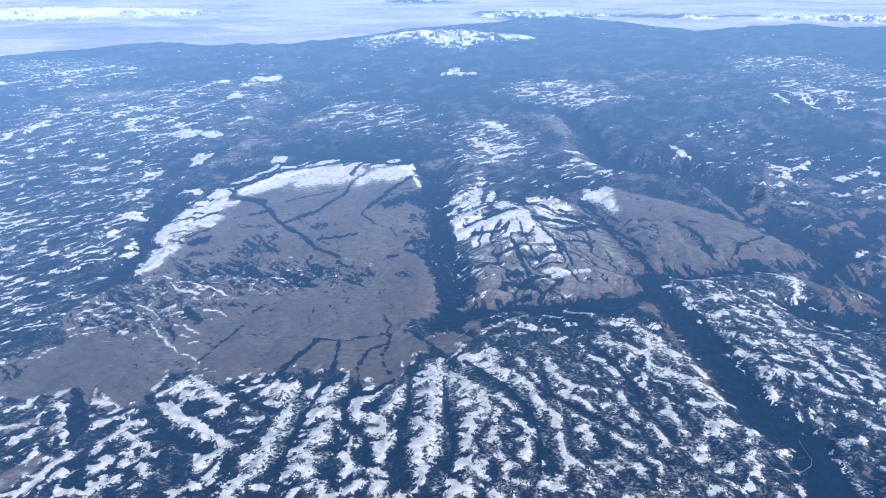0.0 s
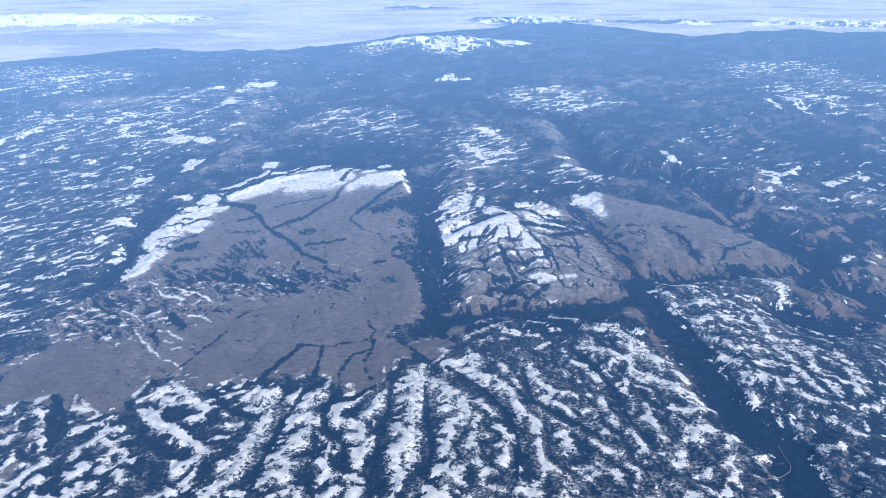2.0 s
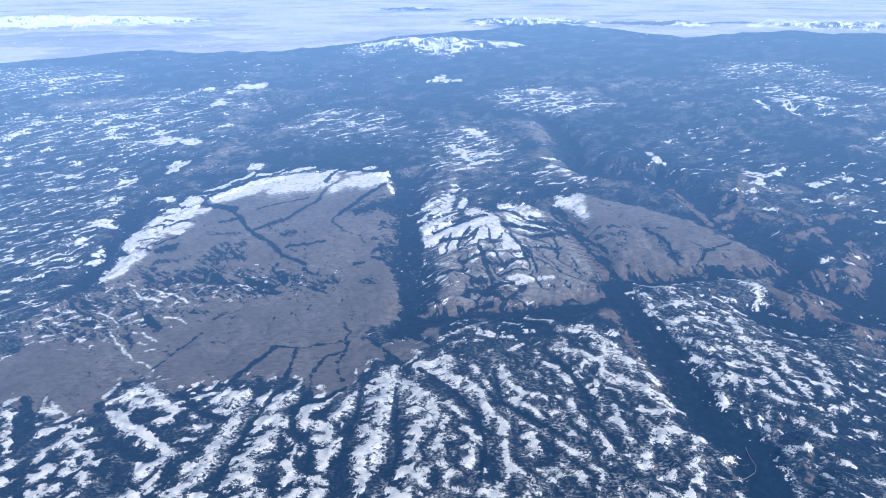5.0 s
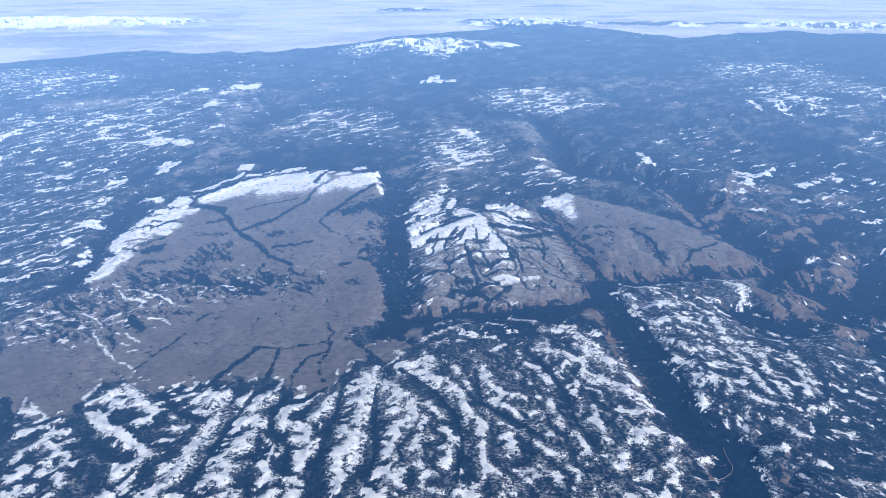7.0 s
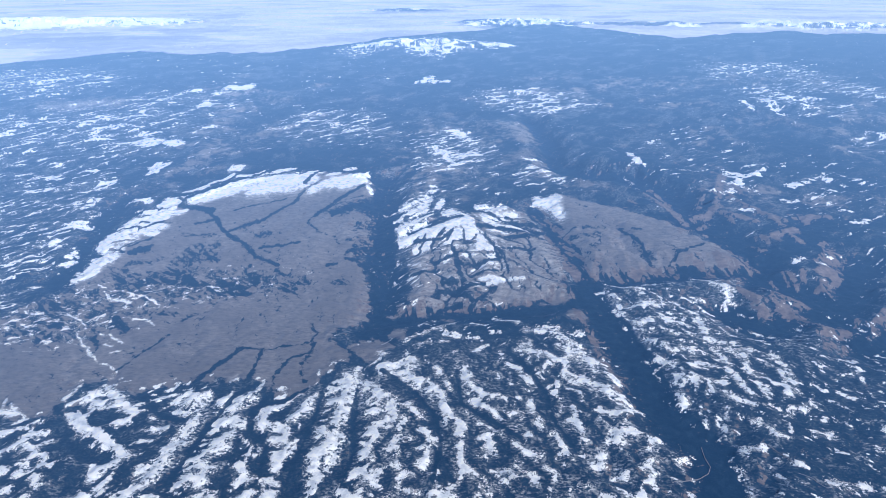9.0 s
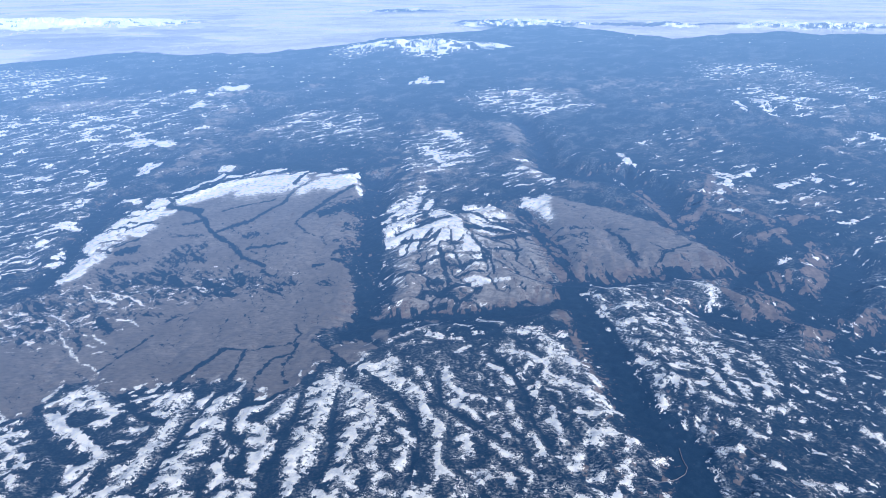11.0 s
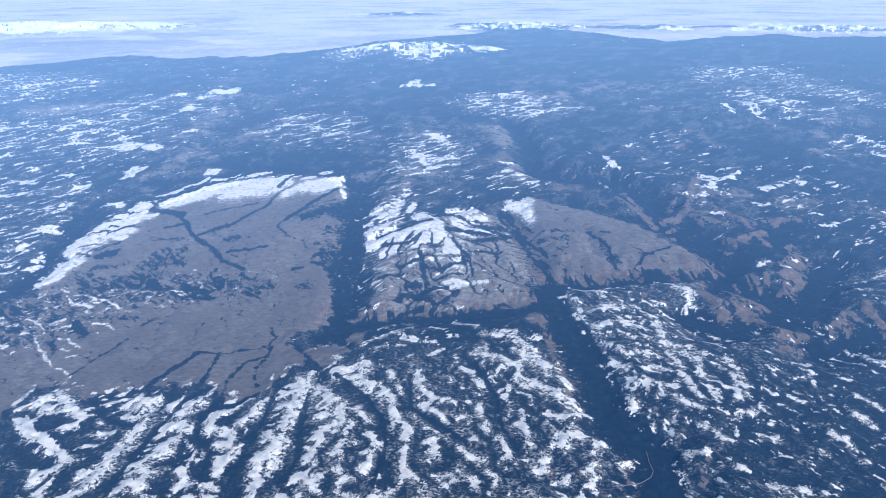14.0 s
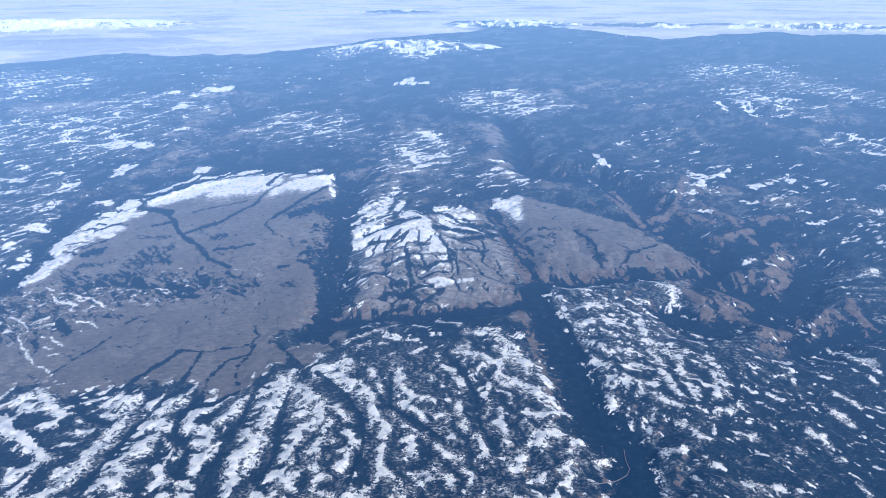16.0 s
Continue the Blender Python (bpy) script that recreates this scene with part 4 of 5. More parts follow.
def bell(x, y, cx, cy, rx, ry):
    return np.exp(-((x - cx) / rx) ** 2 - ((y - cy) / ry) ** 2)


def carve(h, cell, turns, power, lift):
    """Let streams cut a grid of heights: water runs to the lowest neighbour, and cuts the more, the more land it drains."""
    rows, cols = h.shape
    n = rows * cols
    fixed = np.zeros(h.shape, bool)
    fixed[0, :] = True
    ids = np.arange(n).reshape(rows, cols)
    for _ in range(turns):
        h = h + lift * ~fixed
        padded = np.pad(h, 1, constant_values=1e9)
        pid = np.pad(ids, 1, mode="edge")
        fall, to = np.zeros(h.shape), ids.copy()
        for di, dj in ((0, 1), (0, -1), (1, 0), (-1, 0), (1, 1), (1, -1), (-1, 1), (-1, -1)):
            part = np.s_[1 + di:rows + 1 + di, 1 + dj:cols + 1 + dj]
            drop = (h - padded[part]) / math.hypot(di, dj)
            better = drop > fall
            fall, to = np.where(better, drop, fall), np.where(better, pid[part], to)
        flat, target = h.ravel(), to.ravel()
        order = np.argsort(flat)
        target_list, area = target.tolist(), [1.0] * n
        for i in order[::-1].tolist():
            r = target_list[i]
            if r != i:
                area[r] += area[i]
        factor = (power * np.sqrt(np.array(area)) / cell).tolist()
        height, held = flat.tolist(), fixed.ravel().tolist()
        for i in order.tolist():
            r = target_list[i]
            if r != i and not held[i]:
                height[i] = (height[i] + factor[i] * height[r]) / (1 + factor[i])
        h = np.array(height).reshape(rows, cols)
    return h, np.array(area).reshape(rows, cols)


def scree(g, most, times):
    """Loose ground slips until no slope is steeper than it can lie."""
    g = g.copy()
    for _ in range(times):
        over = np.diff(g, axis=0)
        move = 0.25 * np.sign(over) * np.maximum(np.abs(over) - most, 0)
        g[:-1] += move
        g[1:] -= move
        over = np.diff(g, axis=1)
        move = 0.25 * np.sign(over) * np.maximum(np.abs(over) - most, 0)
        g[:, :-1] += move
        g[:, 1:] -= move
    return g


def softened(g, times):
    for _ in range(times):
        p = np.pad(g, 1, mode="edge")
        g = (4 * g + 2 * (p[:-2, 1:-1] + p[2:, 1:-1] + p[1:-1, :-2] + p[1:-1, 2:]) + p[:-2, :-2] + p[:-2, 2:] + p[2:, :-2] + p[2:, 2:]) / 16
    return g


def sampled(g, x, y, x0, y0, cell):
    u = np.clip((x - x0) / cell, 0, g.shape[1] - 1.001)
    v = np.clip((y - y0) / cell, 0, g.shape[0] - 1.001)
    i, j = v.astype(int), u.astype(int)
    fu, fv = u - j, v - i
    return (g[i, j] * (1 - fu) + g[i, j + 1] * fu) * (1 - fv) + (g[i + 1, j] * (1 - fu) + g[i + 1, j + 1] * fu) * fv


def lifted(x, y, groups):
    """How high (0 to 1) the ridge lines of these lists stand over a grid."""
    field = np.zeros(x.shape)
    for x0, y0, x1, y1, w in groups:
        r = 2.5 * w + 0.5
        box = (x > min(x0, x1) - r) & (x < max(x0, x1) + r) & (y > min(y0, y1) - r) & (y < max(y0, y1) + r)
        bx, by, dx, dy = x[box], y[box], x1 - x0, y1 - y0
        t = np.clip(((bx - x0) * dx + (by - y0) * dy) / (dx * dx + dy * dy + 1e-9), 0, 1)
        field[box] = np.maximum(field[box], ramped(np.hypot(bx - x0 - t * dx, by - y0 - t * dy), r, 0.0) * min(1.0, 0.4 + 0.5 * w))
    return field


# ---- the sheet of land: finer near the flight path, coarser away from it, curved to keep the horizon above the camera's view ----
CURVE_RADIUS = 150000.0
COLUMNS = np.concatenate([np.linspace(-4, -1.05, 24), np.linspace(-1, 1, NX), np.linspace(1.05, 4, 24)])
falls = np.linspace(1 / (62.0 + 38), 1 / (3700.0 + 38), NY)          # even steps of the look-down slope
ROWS_Y = np.concatenate([np.linspace(-900, -62, 16), np.linspace(-58, 60, 90), 1 / falls - 38])
SY = np.repeat(ROWS_Y[:, None], len(COLUMNS), 1)
SX = 18 + COLUMNS[None, :] * (64 + 0.68 * np.abs(SY))
X, Y = SX.ravel(), SY.ravel()
NR, NC = SX.shape

# ragged edges: the plan is looked up at a place shifted by noise that grows with distance
size = 1.0 + Y.clip(-60) / 120.0
U, V = X / size, 120 * np.log(size.clip(0.2))          # a plan that shrinks with distance
wx = X + 2.2 * size * fractal(U / 4, V / 6, 4, 3)
wy = Y + 3.0 * size * fractal(U / 4 + 31, V / 6, 4, 5)
sx = X + 0.55 * size * fractal(U / 0.9, V / 1.3, 4, 13, 0.65)
sy = Y + 0.9 * size * fractal(U / 0.9 + 57, V / 1.3, 4, 15, 0.65)

tx = X + 0.30 * size * fractal(U / 0.8, V / 1.1, 4, 14, 0.7)
ty = Y + 0.48 * size * fractal(U / 0.8 + 57, V / 1.1, 4, 16, 0.7)
mx = X + 0.9 * fractal(X / 6, Y / 6, 2, 17)
my = Y + 1.2 * fractal(X / 6 + 23, Y / 6, 2, 19)

# fine lineation of the table and its timber, running down towards the south-east
lace = fractal((0.8 * X - 0.6 * Y) / 3.4, (0.6 * X + 0.8 * Y) / 1.0, 4, 71, 0.72, 0.12)
finger = fractal((0.8 * X - 0.6 * Y) / 11.0, (0.6 * X + 0.8 * Y) / 2.4, 4, 72, 0.6, 0.12)
table = outline_distance(sx, sy, SAGE_TABLE) + 2.6 * finger
mesa_b = outline_distance(sx, sy, MIDDLE_MESA) + 1.8 * finger
mesa_c = outline_distance(sx, sy, LONG_MESA) + 1.0 * finger

# spurs and stream valleys of the near slopes and the plateau beyond the gorge
CELL, CX, CY = 0.36, -135.0, 60.0
gx, gy = np.meshgrid(CX + CELL * np.arange(800), CY + CELL * np.arange(375))
fall_line = 0.060 * np.hypot(gx - 20, 1.0 * (235 - gy)) * (gx < 1e9)
raised = 0.50 * softened(lifted(gx, gy, SPUR_SNOW), 3) + 0.32 * softened(lifted(gx, gy, SPECKLED_SNOW), 2)
for channel, wide, low in [(c, 2.4, 0.8) for c in (DRAW_FIVE, DRAW_SIX, DRAW_SEVEN, DRAW_TEN, DRAW_ELEVEN, HOLLOW_A, HOLLOW_B, HOLLOW_C, HOLLOW_D, HOLLOW_E, HOLLOW_F, HOLLOW_G)] + [(GORGE, 8.0, 0.5)]:
    d, _ = line_distance(gx, gy, channel, 10)
    raised = raised - low * ramped(d, wide, 0.3)
raised = raised - 0.7 * softened(lifted(gx, gy, SLOPE_DRAWS_A + SLOPE_DRAWS_B), 1)
start = -fall_line + 0.28 * fractal(gx / 4.5, gy / 4.5, 4, 61, 0.6) + 0.10 * fractal(gx / 1.1, gy / 1.1, 2, 62) + raised
cut_land, drained = carve(start, CELL, 11, 0.055, 0.03)
cut_land = scree(softened(cut_land, 2), 0.42 * CELL, 60)
lowland, rim = softened(cut_land, 24), softened(cut_land, 6)
spur = cut_land - lowland
spur = spur / (np.sqrt(softened(spur ** 2, 120)) + 0.02)
tilt_x = np.gradient(rim, axis=1) / CELL
stream = softened(np.clip((np.log(drained) - 3.6) / 1.4, 0, 1.4), 1)
runnel = softened(np.clip((np.log(drained) - 1.1) / 1.6, 0, 1.2), 1)
back = np.where(Y < 62, 124 - Y, Y)                      # behind the flight path the slopes go on alike
spur_at, tilt_at, stream_at, runnel_at = (sampled(g, X, back, CX, CY, CELL) for g in (spur, tilt_x, stream, runnel))
cut_at = sampled(cut_land - softened(cut_land, 200), X, back, CX, CY, CELL)

# gorges, mesa walls and the gullies that rain has cut in them
GORGE_SIZES = ((GORGE, 3.9, 8.0, 2.2), (MESA_GORGE, 2.2, 6.5, 2.2), (CLIFF_GORGE, 1.8, 6.5, 3.2), (MIDDLE_FOOT, 1.0, 6.5, 2.6),
               (BACK_GORGE, 4.0, 10.0, 1.8), (MIDDLE_VALLEY, 4.0, 9.0, 1.2), (WEST_VALLEY, 3.0, 7.0, 1.2),
               (EAST_GORGE, 2.6, 8.0, 3.2), (BUTTE_GORGE, 3.4, 9.0, 3.6))
GORGES = [g for g, _, _, _ in GORGE_SIZES]
CELL_B, BX, BY = 0.46, -140.0, 62.0
hx, hy = np.meshgrid(BX + CELL_B * np.arange(760), BY + CELL_B * np.arange(562))
rise = 0.8 * ramped(outline_distance(hx, hy, MIDDLE_MESA), -2.5, 2.5) + 0.8 * ramped(outline_distance(hx, hy, LONG_MESA), -2.5, 2.5) + 0.8 * bell(hx, hy, 28, 226, 20, 22)
rise = rise + 1.9 * softened(lifted(hx, hy, BROWN_RIDGES), 6) * ramped(hx, 95, 112)
sunk = np.zeros(hx.shape)
for gorge, width, wall, deep in GORGE_SIZES:
    m, _ = line_distance(hx, hy, gorge, 30)
    sunk = np.maximum(sunk, deep * ramped(m, wall, 0.4 * width))
grade = 0.022 * hy - 0.006 * hx
rugged = 0.25 + 0.9 * ramped(hx, 85, 110) + 0.35 * ramped(hy, 230, 280)
worn, worn_area = carve(rise - sunk + grade + rugged * 0.5 * fractal(hx / 7, hy / 8, 5, 81, 0.6), CELL_B, 9, 0.11, 0.09)
worn = worn - grade
worn = softened(scree(worn, 0.36 * CELL_B, 140), 1)
drifted = softened((worn - (rise - sunk))[::6, ::6], 40)             # the broad swell is not kept
worn = worn - sampled(drifted, hx, hy, BX, BY, 6 * CELL_B)
crest = worn - softened(worn, 16)
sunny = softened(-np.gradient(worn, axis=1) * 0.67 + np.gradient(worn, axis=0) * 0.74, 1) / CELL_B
gutter = softened(np.clip((np.log(worn_area) - 3.2) / 1.6, 0, 1.3), 1)
rills = np.clip((np.log(worn_area) - 1.5) / 2.0, 0, 1.0)
inside = ramped(X, -140, -125) * ramped(X, 205, 190) * ramped(Y, 64, 76) * ramped(Y, 315, 300)
worn_at, crest_at, sunny_at, gutter_at, rills_at = (sampled(g, X, Y, BX, BY, CELL_B) for g in (worn, crest, sunny, gutter, rills))
crest_at, sunny_at, gutter_at = crest_at * inside, sunny_at * inside, gutter_at * inside

# the far uplands: ranges and canyons worn by streams
CELL_C, DX, DY = 1.6, -330.0, 225.0
kx, ky = np.meshgrid(DX + CELL_C * np.arange(412), DY + CELL_C * np.arange(270))
high_land = 2.6 * fractal(kx / 55, ky / 60, 3, 111) + 1.3 * fractal(kx / 13, ky / 15, 4, 112, 0.6) + 0.010 * np.hypot(kx - 110, ky - 190)
for canyon, wide, low in ((BACK_GORGE, 14.0, 3.4), (MIDDLE_VALLEY, 12.0, 2.0)):
    d, _ = line_distance(kx, ky, canyon, 40)
    high_land = high_land - low * ramped(d, wide, 1.0)
worn_far, far_area = carve(high_land, CELL_C, 7, 0.16, 0.14)
worn_far = scree(worn_far, 0.30 * CELL_C, 110)
far_crest = worn_far - softened(worn_far, 20)
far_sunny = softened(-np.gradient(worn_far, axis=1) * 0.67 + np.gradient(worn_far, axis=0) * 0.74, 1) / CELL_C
far_gutter = softened(np.clip((np.log(far_area) - 2.6) / 1.6, 0, 1.3), 1)
beyond = ramped(X, -330, -290) * ramped(X, 329, 290) * ramped(Y, 228, 262) * ramped(Y, 655, 560)
far_z, far_crest, far_sunny, far_gutter = (beyond * sampled(g, X, Y, DX, DY, CELL_C) for g in (worn_far - softened(worn_far, 150), far_crest, far_sunny, far_gutter))

# snow: a country's share of it, then the drifts of streaked noise that fill that share
share = -0.15 + 0.11 * ramped(X / size, 10, -20)
for cx, cy, rx, ry, c in SNOW_COUNTRY + SNOW_HIGHLANDS:
    share = np.maximum(share, -0.15 + (c + 0.15) * np.exp(-(np.hypot((wx - cx) / (1.25 * rx), (wy - cy) / (1.25 * ry))) ** 4))
angle, reach = np.arctan2(X - 20, 235 - Y), np.hypot(X - 20, 235 - Y)
near = ramped(Y, 152, 132)
bend_a, bend_r = fractal(X / 8, Y / 10, 4, 21), fractal(X / 8 + 40, Y / 10, 4, 22)
near_spur = np.clip(spur_at, -1.6, 1.6)
fan = 0.34 * near_spur + 1.0 * np.clip(tilt_at, -0.25, 0.25) + 0.42 * fractal(angle * 75 + bend_a, reach / 6 + bend_r, 4, 23, 0.75, 0.2) - 0.50 * stream_at
east = ramped(X, 64, 72) * ramped(Y, 195, 180) * ramped(X - 0.1 * Y, 40, 60)
ex, ey = X + 1.2 * bend_a, Y + 1.8 * bend_r
slant = 0.12 * near_spur - 0.15 * stream_at + 0.9 * fractal((ex * 0.80 + ey * 0.60) / 1.3, (ey * 0.80 - ex * 0.60) / 2.9, 4, 27, 0.72, 0.15)
upland = fractal((U * 0.95 + V * 0.12) / 1.4 + 0.12 * bend_a, (V - 0.75 * U) / 0.62 + 0.12 * bend_r, 4, 29, 0.62, 0.1)
upland = 0.9 * upland + 0.22 * fractal(U / 7, V / 9, 3, 30)
speckle = fractal(X / 1.0, Y / 1.3, 4, 31, 0.8)
upland = upland + 0.22 * np.clip(far_crest, -1, 1) - 0.25 * far_gutter
drift = upland * (1 - near) + fan * near
drift = drift * (1 - east) + slant * east + 0.42 * speckle * np.maximum(near, east)
sharp = (1.7 - 0.1 * np.maximum(near, east)) * size.clip(1, 5) ** 0.6
dust = np.clip(0.14 + 0.26 * (1 - near) * (1 - east) + 1.1 * (drift - (0.40 - 0.95 * share)), 0, 0.75) * ramped(share, 0.02, 0.2)
dust = np.maximum(dust, 0.20 * ramped(X / size, 90, 40) * ramped(fractal(U / 2.2, (V - 0.5 * U) / 3.0, 4, 40, 0.65), 0.0, 0.45))
snow = 0.5 + sharp * (drift - (0.42 - 0.95 * share))
far_off = 1 - np.maximum(near, east)
snow = snow - 0.04 * far_off - 0.9 * far_off * np.clip(0.42 - snow, 0, 0.5)
scarce = 0.80 + 0.9 * fractal(U / 1.4, V / 1.2, 3, 93, 0.6)
snow = np.where(snow > 0.3, np.minimum(snow, scarce + 9 * np.maximum(near, east)), snow)

# open sagebrush ground and its wooded draws
opened = np.maximum(0.5 + table / 2.0, np.maximum(0.5 + mesa_b / 2.0, 0.5 + mesa_c / 1.6))
opened = np.clip(opened, -1, 1.3)
mottle = 0.45 * fractal(X / 8, Y / 9, 3, 33) + 0.85 * fractal((X + 0.3 * Y) / 3.0 + 0.3 * bend_a, (Y - 0.3 * X) / 2.4 + 0.3 * bend_r, 5, 34, 0.72, 0.2)
woods = 0.8 * bell(X, Y, -52, 190, 24, 15) + 1.3 * bell(X, Y, -92, 162, 17, 14) + 0.8 * bell(X, Y, -70, 180, 24, 16) + 1.0 * bell(X, Y, -10, 232, 8, 9) + 0.8 * bell(X, Y, -25, 182, 14, 6)
opened = opened - np.clip(1.3 * (0.7 * woods + 1.7 * lace + 0.5 * mottle - 0.42), 0, 0.7)
comb = fractal((X * 0.91 + Y * 0.42) / 2.6 + 0.9 * bend_a, (Y * 0.91 - X * 0.42) / 16.0, 3, 35, 0.5, 0.06)
on_top = np.maximum(ramped(table, 0.5, 2), np.maximum(ramped(mesa_b, 0.5, 2), ramped(mesa_c, 0.5, 2)))
opened = opened - on_top * 1.2 * ramped(gutter_at, 0.5, 0.9) * ramped(fractal(X / 16, Y / 16, 2, 39), -0.25, 0.1) - 1.1 * ramped(mesa_b, -1, 2) * ramped(gutter_at + 0.35 * comb, 0.28, 0.50) - 0.5 * ramped(mesa_c, -1, 2) * ramped(gutter_at, 0.4, 0.65) + 0.9 * on_top * np.clip(crest_at, -0.3, 0.3)
rill = np.abs(fractal(X / 7 + 0.5 * bend_a, Y / 9 + 0.5 * bend_r, 5, 36, 0.6))
opened = opened - 0.75 * ramped(rill, 0.030, 0.008) * ramped(np.maximum(table, mesa_c), 0.5, 2.5) * ramped(fractal(X / 16, Y / 16, 2, 39), -0.1, 0.2)
opened = np.maximum(opened, 0.75 * bell(X, Y, -235, 455, 45, 30) + 0.5 * upland)
# open upland ground, its brown painted on sun-facing slopes to show them lit
lit_open = ramped(fractal(X / 45, Y / 60, 3, 38, 0.6), -0.25, 0.25) * ramped(Y, 215, 250) * ramped(Y, 640, 540) * ramped(X / size, -50, -25)
opened = np.maximum(opened, lit_open * np.clip(0.34 + 2.0 * np.clip(far_sunny, -0.3, 0.4) + 0.25 * np.clip(far_crest, -1, 1) - 0.6 * far_gutter + 0.9 * mottle, 0, 0.8))
on_table = ramped(table, 1.0, 4.0)
brush = 1.2 * bell(X, Y, -88, 160, 16, 13) + 0.9 * bell(X, Y, -70, 182, 24, 9) + 0.7 * bell(X, Y, -45, 188, 22, 8)
brush_snow = fractal((X + 0.25 * Y) / 3.0 + 0.4 * bend_a, (Y - 0.25 * X) / 1.15 + 0.4 * bend_r, 4, 113, 0.65, 0.1)
snow = snow * (1 - on_table * ramped(0.8 - woods, 0, 0.7)) - 0.25 * on_table
snow = snow - 1.6 * ramped(mesa_c, -1, 1) - 0.25 * ramped(mesa_b, 0, 3)


def strokes(groups, ids=None, frayed=None):
    """How far (1 on the line, 0.5 at the edge) each place lies inside the drifts or ridges of these lists;
    with frayed, one side thins out slowly among the trees, and frayed takes how far it does."""
    field, owned = np.zeros(X.shape), np.zeros(X.shape)
    for k, (x0, y0, x1, y1, w) in enumerate(groups):
        low = 90 / math.hypot(90, (y0 + y1) / 2)            # stretched in depth so widths fit the view from the camera's height
        rows = np.searchsorted(ROWS_Y, (min(y0, y1) - 4 * w / low - 8, max(y0, y1) + 4 * w / low + 8)) * NC
        band = slice(int(rows[0]), int(rows[1]))
        box = rows[0] + np.nonzero((tx[band] > min(x0, x1) - 4 * w) & (tx[band] < max(x0, x1) + 4 * w) & (ty[band] > min(y0, y1) - 4 * w / low) & (ty[band] < max(y0, y1) + 4 * w / low))[0]
        bx, by = tx[box], ty[box] * low
        dx, dy = x1 - x0, (y1 - y0) * low
        length = math.hypot(dx, dy) + 1e-9
        t = np.clip(((bx - x0) * dx + (by - y0 * low) * dy) / length ** 2, 0, 1)
        off = np.hypot(bx - x0 - t * dx, by - y0 * low - t * dy) / w
        if frayed is not None:
            side = ((bx - x0) * dy - (by - y0 * low) * dx) / (length * w) * (1 if dy >= 0 else -1) * (1 if x0 < 6 else -1)
            slow = ramped(side, -0.3, 0.6)
            off = off / (1 + 0.55 * slow)
            frayed[box] = np.maximum(frayed[box], slow * ramped(off, 1.7, 1.0) * ramped(off, 0.15, 0.6))
        v = 1 - 0.5 * off
        old = field[box]
        if ids is not None:
            bx, by = mx[box], my[box] * low
            t = np.clip(((bx - x0) * dx + (by - y0 * low) * dy) / length ** 2, 0, 1)
            near_line = 1 - 0.5 * np.hypot(bx - x0 - t * dx, by - y0 * low - t * dy) / w
            better = (near_line > 0.45) & (near_line > owned[box])
            ids[box] = np.where(better, k, ids[box])
            owned[box] = np.where(better, near_line, owned[box])
        field[box] = np.maximum(old, v)
    return field


DRIFTS = [(a, b, c, d, 0.95 * w) for a, b, c, d, w in WEST_RIM_SNOW] + [(a, b, c, d, 1.25 * w) for a, b, c, d, w in MIDDLE_MESA_SNOW] + [(a, b, c, d, (0.72 if b < 118 and -5 < a < 60 else 0.86) * w if a > -40 else 0.55 * w) for a, b, c, d, w in SPUR_SNOW] + PEAK_SNOW + [(a, b, c, d, 0.65 * w) for a, b, c, d, w in EAST_RANGE_SNOW] + [(a, b, c, d, 0.36 * w) for a, b, c, d, w in TABLE_SNOW]
patch = np.full(X.shape, -1)
snow = np.maximum(snow, np.where(brush > 0.2, -0.18 + 0.20 * brush.clip(0, 1) + 0.95 * brush_snow, -9))
torn = fractal((U + 0.3 * V) / 0.8, (V - 0.5 * U) / 0.7, 4, 95, 0.7, 0.2) * ramped(Y, 150, 200)
fray = np.zeros(X.shape)
named = strokes(DRIFTS, patch, fray)
slopes = np.maximum(near, east)
strand = fractal(angle * 140 + bend_a, reach / 2.5 + bend_r, 3, 99, 0.65, 0.15)
trees = fractal(X / 0.95, Y / 0.7, 3, 98, 0.85)
rim_zone = ramped(Y, 180, 195) * ramped(X, -2, -8) * ramped(X, -112, -105) * ramped(Y, 320, 300)
ribs = fractal((X + 0.25 * Y) / 2.4, Y / 7.0, 3, 114, 0.6, 0.1)
far_drift = -0.14 + (1.0 - 0.3 * ramped(X, 90, 130)) * ramped(named, 0.2, 0.75) + 0.4 * drift + 0.45 * trees * ramped(Y, 300, 240) + 1.4 * ribs * ramped(X, 90, 130) + (0.8 + 0.7 * np.maximum(ramped(X, 90, 130), ramped(Y, 290, 330))) * (1 - 0.8 * rim_zone) * (1 - 0.8 * ramped(mesa_b, -3, 2)) * torn - 0.45 * gutter_at
foothill = ramped(Y, 185, 165) * ramped(X, -5, 5)
far_drift = far_drift + foothill * (0.9 * trees - 0.22)
near_drift = 0.06 + (0.50 - 0.07 * east) * ramped(named, 0.2, 0.75) + (0.95 + 0.5 * fray) * trees + 0.40 * strand + 0.10 * near_spur - 0.8 * ramped(stream_at, 0.25, 0.70) - 0.70 * (ramped(runnel_at, 0.30, 0.70) - 0.08)
snow = np.maximum(snow, np.where(named > 0, far_drift * (1 - slopes) + near_drift * slopes, -9))
snow = snow - 0.9 * ramped(mesa_b, -2, 3) * ramped(gutter_at + 0.25 * comb, 0.20, 0.45) + (0.35 * comb + 0.12 + 0.5 * np.clip(crest_at, -0.3, 0.3)) * ramped(mesa_b, -4, 2)
comb_rim = fractal((X * 0.8 - Y * 0.6) / 1.7 + 0.5 * bend_a, (X * 0.6 + Y * 0.8) / 13.0, 4, 91, 0.6, 0.08)
